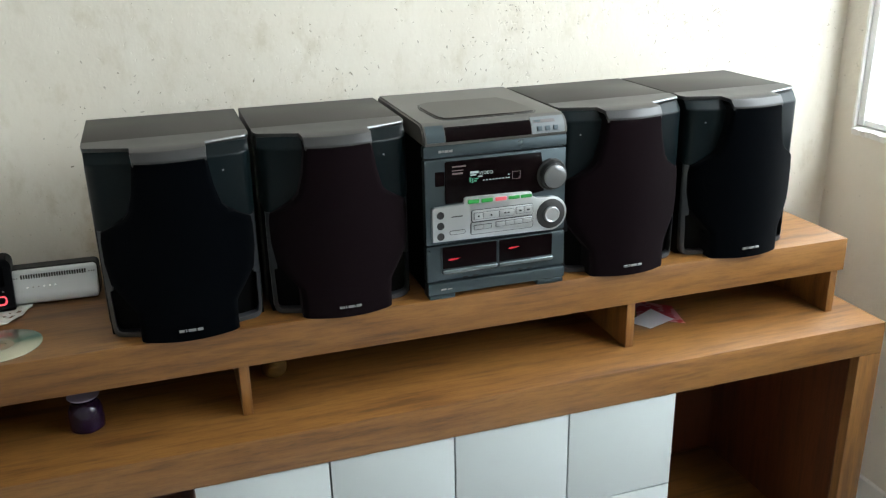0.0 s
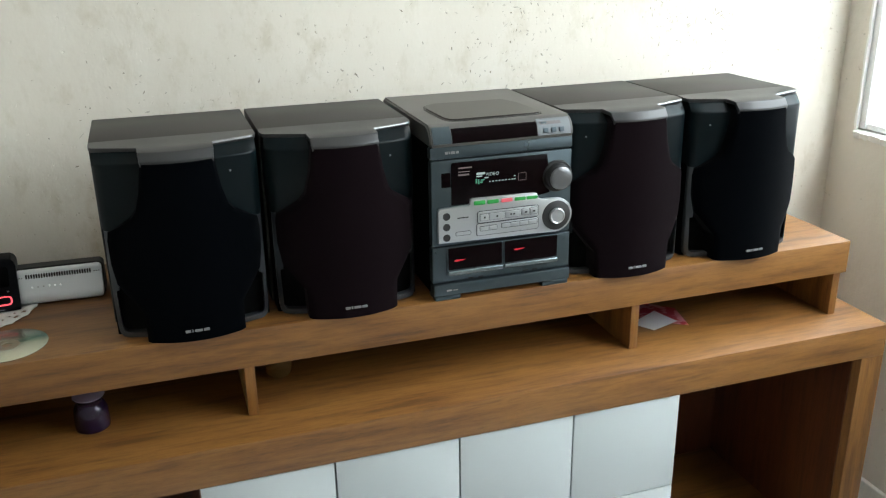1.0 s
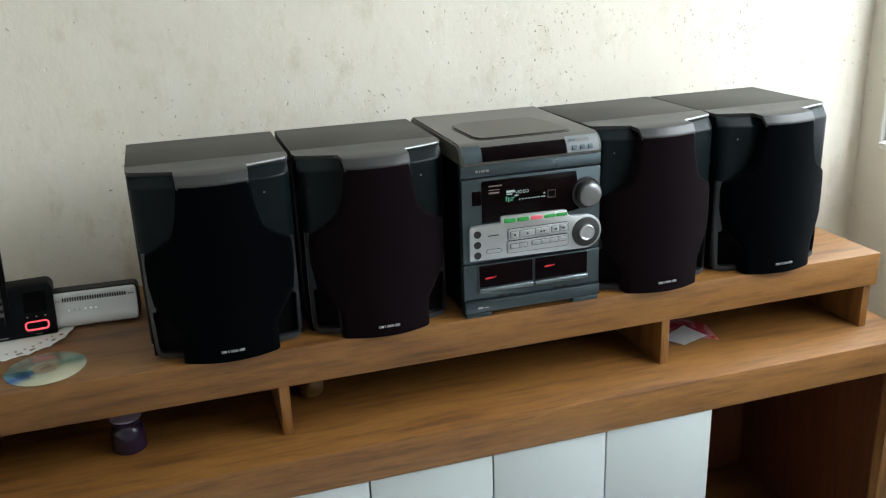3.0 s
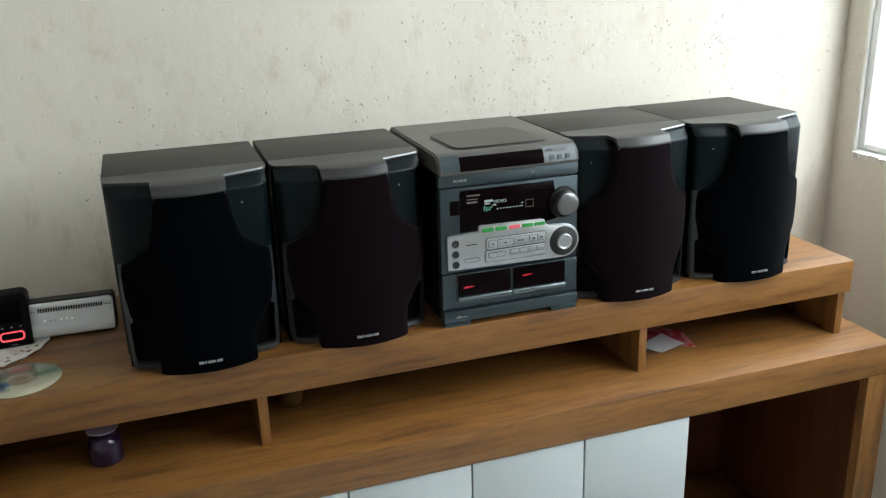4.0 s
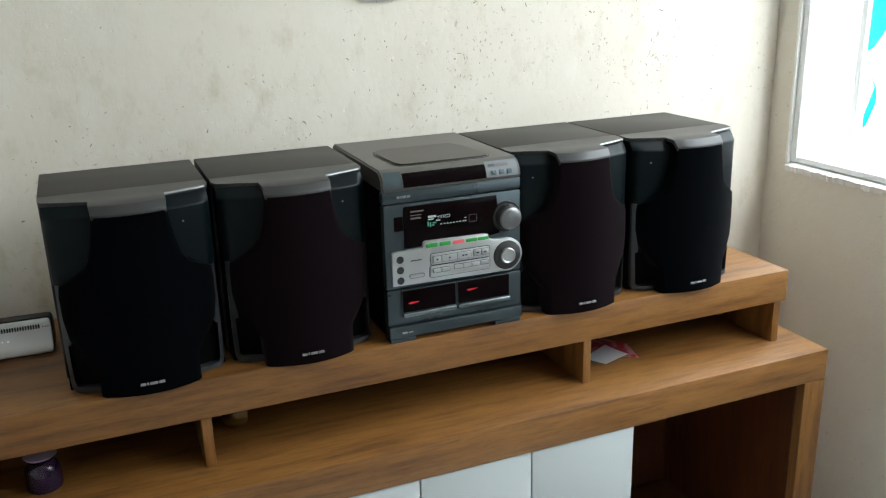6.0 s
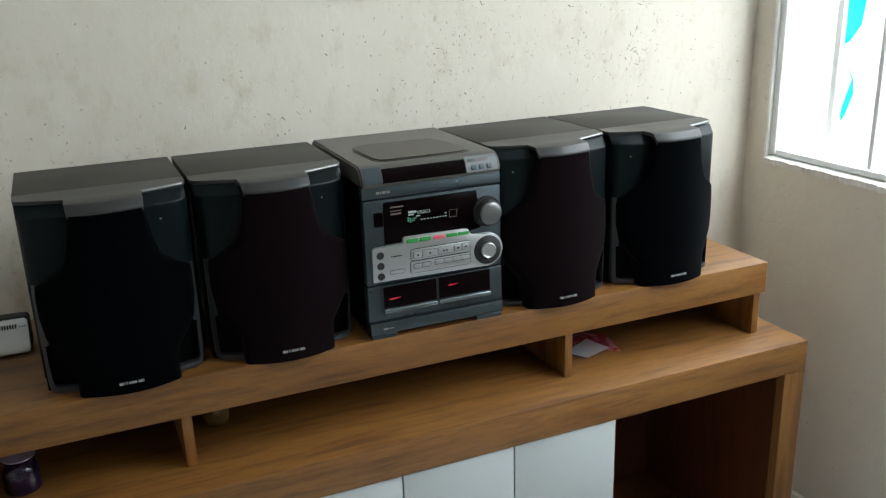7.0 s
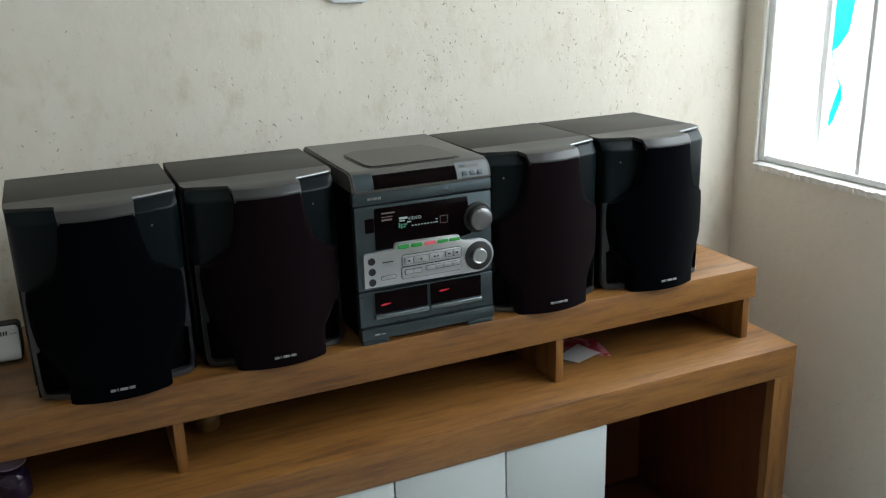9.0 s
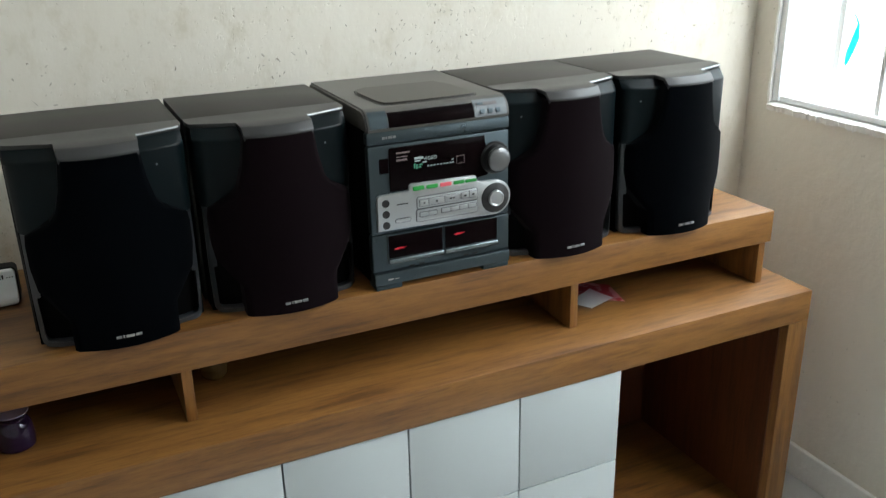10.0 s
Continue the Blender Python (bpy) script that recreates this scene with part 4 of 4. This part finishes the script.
for v in thick["geom"]:
    if isinstance(v, bmesh.types.BMVert):
        v.co.z += 0.0012
part("lace", b, LACE, doily, "", 0)

PHONE_BLACK = material("glossy_black_phone", (0.003, 0.0035, 0.005), 0.4, Specular_IOR_Level=0.08)
SCREEN = glow_material("pale_phone_screen", (0.55, 0.75, 0.82), 0.7)
NEON_RED = glow_material("red_lit_ring", (1.0, 0.09, 0.12), 1.5)
phone = thing("cordless_phone", pose(-1.604, 0.203, SHELF_Z + 0.0032, 0, 0, 4), "black cordless phone in a base with red lit ring", "phone")
lean = over((0.0, 0.004, 0.010, 0.072, 0.0745, 0.076), (0.001, 0.0, 0.002, 0.046, 0.0488, 0.0530))
at_top = corners(0.069, -0.05, 0.076, 0.013)
heights = [0.0, 0.004, 0.007, 0.010, 0.020, 0.035, 0.050, 0.060, 0.064, 0.067, 0.070, 0.072, 0.0735, 0.0748, 0.0755, 0.0759, 0.076]
stand = part("base", sheet(heights, lambda z: -0.003 - at_top(z), lambda z: -0.003 + at_top(z), lambda x, z: lean(z) + 14.0 * max(0.0, abs(x + 0.003) - 0.058) ** 2, 0.085, 16), PHONE_BLACK, phone)
tilt = math.degrees(math.atan2(0.062, 0.044))


def on_face(bm, x, up):
    """Lay a piece, drawn facing -y about z = 0, on the sloped front of the phone's base."""
    m = pose(x, 0.002 + up * math.cos(radians(tilt)), 0.010 + up * math.sin(radians(tilt)), tilt - 90)
    bmesh.ops.transform(bm, matrix=m, verts=bm.verts)
    return bm


outer, inner = rounded(-0.0190, 0.0190, -0.0080, 0.0080, 0.006, 6), rounded(-0.0166, 0.0166, -0.0056, 0.0056, 0.0040, 6)
b = bmesh.new()
va = [b.verts.new((x, -0.0018, z)) for x, z in outer]
vb = [b.verts.new((x, -0.0018, z)) for x, z in inner]
vc = [b.verts.new((x, 0.001, z)) for x, z in outer]
for i in range(len(outer)):
    j = (i + 1) % len(outer)
    b.faces.new((va[i], va[j], vb[j], vb[i]))
    b.faces.new((va[i], va[j], vc[j], vc[i]))
part("light_ring", on_face(b, 0.036, 0.008), NEON_RED, stand, "red lit oval ring")
part("handset_rest", on_face(prism(rounded(-0.018, 0.018, -0.018, 0.018, 0.004), -0.0015, 0.001, 0.001), 0.036, 0.050), BAFFLE_BLACK, stand)
for x in (0.022, 0.036, 0.050):
    part("base_light", on_face(prism(rounded(-0.0016, 0.0016, -0.001, 0.001, 0.0006), -0.001, 0.001), x, 0.024), GREY_INK, stand)
bars("base_marks", [(0.033, 0.042, -0.0012, -0.0002)], GREY_INK, stand, 0.0).matrix_basis = pose(0, -0.0004, 0.0045)
bars("maker_mark", [(-0.030, -0.010, -0.001, 0.001)], GREY_INK, stand, 0.0).matrix_basis = pose(0, -0.0004, 0.0045)
hand = bmesh.new()
bmesh.ops.create_cube(hand, size=1)
for v in hand.verts:
    v.co = Vector((v.co.x * 0.050, v.co.y * 0.026, (v.co.z + 0.5) * 0.158))
bmesh.ops.bevel(hand, geom=hand.edges[:], offset=0.009, segments=4, affect="EDGES")
bmesh.ops.transform(hand, matrix=pose(-0.028, 0.016, 0.014, -18), verts=hand.verts)
set_ = part("handset", hand, PHONE_BLACK, phone)
M = pose(-0.028, 0.016, 0.014, -18)


def on_handset(name, x0, x1, z0, z1, mat):
    b = prism(rounded(x0, x1, z0, z1, 0.0015), -0.0142, -0.012, 0.0005)
    bmesh.ops.transform(b, matrix=M, verts=b.verts)
    return part(name, b, mat, set_)


on_handset("screen", -0.017, 0.017, 0.098, 0.116, SCREEN)
for r in range(4):
    for c in range(3):
        on_handset("keypad_button", -0.0165 + 0.012 * c, -0.0075 + 0.012 * c, 0.022 + 0.0125 * r, 0.029 + 0.0125 * r, DIM_INK)
on_handset("menu_button", -0.010, 0.010, 0.076, 0.088, TRIM_GREY)

DISC = material("iridescent_disc", (0.50, 0.54, 0.48), 0.22, 0.75)
n = Net(DISC)
sep = n.t.nodes.new("ShaderNodeSeparateXYZ")
n.t.links.new(n.co, sep.inputs[0])
ang = n.math("ARCTAN2", sep.outputs[1], sep.outputs[0])
turn = n.math("FRACT", n.math("ADD", n.math("DIVIDE", ang, 2 * math.pi), 0.5), 0.0)
# the disc's rainbow reflections, painted into its base colour as fixed sectors
hue = n.ramp(turn, (0.0, (0.10, 0.30, 0.28)), (0.10, (0.03, 0.12, 0.38)), (0.17, (0.52, 0.55, 0.42)), (0.36, (0.60, 0.58, 0.46)), (0.50, (0.50, 0.52, 0.40)), (0.56, (0.12, 0.27, 0.20)), (0.66, (0.50, 0.55, 0.42)), (0.90, (0.54, 0.57, 0.46)))
n.to(hue, "Base Color")
disc = thing("compact_disc", pose(-1.545, 0.071, SHELF_Z + 0.0004), "iridescent compact disc lying on the wooden shelf", "disc")
b = bmesh.new()
rows = []
for r, z in ((0.0075, 0.0), (0.0075, 0.0012), (0.0225, 0.0012), (0.0595, 0.0012), (0.060, 0.0009), (0.060, 0.0)):
    rows.append([b.verts.new((r * math.cos(2 * math.pi * i / 96), r * math.sin(2 * math.pi * i / 96), z)) for i in range(96)])
for p, q in zip(rows, rows[1:] + rows[:1]):
    for i in range(96):
        b.faces.new((p[i], p[(i + 1) % 96], q[(i + 1) % 96], q[i]))
plate = part("disc", b, DISC, disc)
HUB = material("clear_hub", (0.24, 0.19, 0.13), 0.25)
b = bmesh.new()
rows = []
for r, z in ((0.0085, 0.00125), (0.0085, 0.0017), (0.0185, 0.0017), (0.0190, 0.00125)):
    rows.append([b.verts.new((r * math.cos(2 * math.pi * i / 64), r * math.sin(2 * math.pi * i / 64), z)) for i in range(64)])
for p, q in zip(rows, rows[1:] + rows[:1]):
    for i in range(64):
        b.faces.new((p[i], p[(i + 1) % 64], q[(i + 1) % 64], q[i]))
part("hub", b, HUB, disc, "clear plastic hub ring")

# ---- under the raised shelf ----
PURPLE = material("purple_glass", (0.040, 0.016, 0.062), 0.05, 0.0, Transmission_Weight=0.7, IOR=1.45)
jar = thing("glass_jar", pose(-1.441, 0.058, TOP_Z + 0.0003), "small purple glass jar with flared rim", "jar")
profile = [(0.0001, 0.0), (0.024, 0.0), (0.0268, 0.003), (0.0275, 0.012), (0.0262, 0.043), (0.0235, 0.051), (0.0195, 0.057), (0.0195, 0.060), (0.0245, 0.068), (0.0245, 0.0695), (0.0225, 0.0695),
           (0.0178, 0.060), (0.0178, 0.057), (0.022, 0.050), (0.0243, 0.042), (0.025, 0.008), (0.0001, 0.006)]
part("glass", ring([(r, z * 0.83) for r, z in profile], 40, "z"), PURPLE, jar)
LILAC = material("pale_lilac_glaze", (0.40, 0.34, 0.46), 0.12)
part("rim", ring([(0.0226, 0.0580), (0.0246, 0.0578), (0.0250, 0.0585), (0.0246, 0.0592), (0.0226, 0.0592), (0.0224, 0.0586)], 40, "z"), LILAC, jar, "pale lilac rim")
AMBER = material("amber_glass", (0.20, 0.11, 0.03), 0.1, 0.0, Transmission_Weight=0.5, IOR=1.45)
pot = thing("glass_pot", pose(-1.128, 0.135, TOP_Z + 0.0003), "small amber glass pot in the shade of the shelf", "pot")
part("glass", ring([(0.0001, 0.0), (0.018, 0.0), (0.023, 0.006), (0.0245, 0.022), (0.021, 0.036), (0.019, 0.041), (0.0215, 0.048), (0.0195, 0.048), (0.017, 0.041), (0.019, 0.035), (0.022, 0.02), (0.0001, 0.005)], 36, "z"), AMBER, pot)
DARK_RED = material("dark_red_tin", (0.06, 0.006, 0.008), 0.35)
tin = thing("tin", pose(-1.375, 0.215, TOP_Z + 0.0003), "dark red round tin in the shade of the shelf", "tin")
part("can", ring([(0.0001, 0.0), (0.030, 0.0), (0.031, 0.002), (0.031, 0.050), (0.030, 0.052), (0.0001, 0.052)], 40, "z"), DARK_RED, tin)
part("lid", ring([(0.0001, 0.0525), (0.032, 0.0525), (0.0325, 0.054), (0.0325, 0.061), (0.031, 0.063), (0.0001, 0.063)], 40, "z"), DARK_RED, tin)


def leaflet(name, corners, lift, mat, label):
    """A thin sheet of paper, slightly curled, between four corners in x and y."""
    t = thing(name, pose(0, 0, TOP_Z + 0.0004), label, "leaflet", "papers on the sideboard")
    b = bmesh.new()
    k = 8
    grid = []
    a, bb, c, d = [Vector(p) for p in corners]
    for i in range(k + 1):
        row = []
        for j in range(k + 1):
            u, v = i / k, j / k
            p = (a * (1 - u) + bb * u) * (1 - v) + (d * (1 - u) + c * u) * v
            row.append(b.verts.new((p.x, p.y, lift[0] + (lift[1] - lift[0]) * v + lift[2] * (u - 0.5) ** 2 * v)))
        grid.append(row)
    for p, q in zip(grid, grid[1:]):
        for j in range(k):
            b.faces.new((p[j], p[j + 1], q[j + 1], q[j]))
    bmesh.ops.solidify(b, geom=b.faces[:], thickness=0.0005)
    part("paper", b, mat, t)
    return t


PAPER = material("white_paper", (0.72, 0.74, 0.78), 0.6)
RED_PAPER = material("red_print", (0.42, 0.035, 0.06), 0.45)
n = Net(RED_PAPER)
n.to(n.mix(n.ramp(n.noise(n.co, 40.0, 2), (0.5, 0.0), (0.56, 1.0)), (0.45, 0.03, 0.06), (0.60, 0.25, 0.30)), "Base Color")
leaflet("leaflet", [(-0.398, 0.112), (-0.322, 0.054), (-0.306, 0.132), (-0.362, 0.190)], (0.0010, 0.0030, 0.003), RED_PAPER, "red and white leaflet under a white one")
leaflet("leaflet", [(-0.432, 0.092), (-0.405, 0.049), (-0.343, 0.0640), (-0.360, 0.124)], (0.0060, 0.0090, 0.003), PAPER, "white printed leaflet lying on a red one")
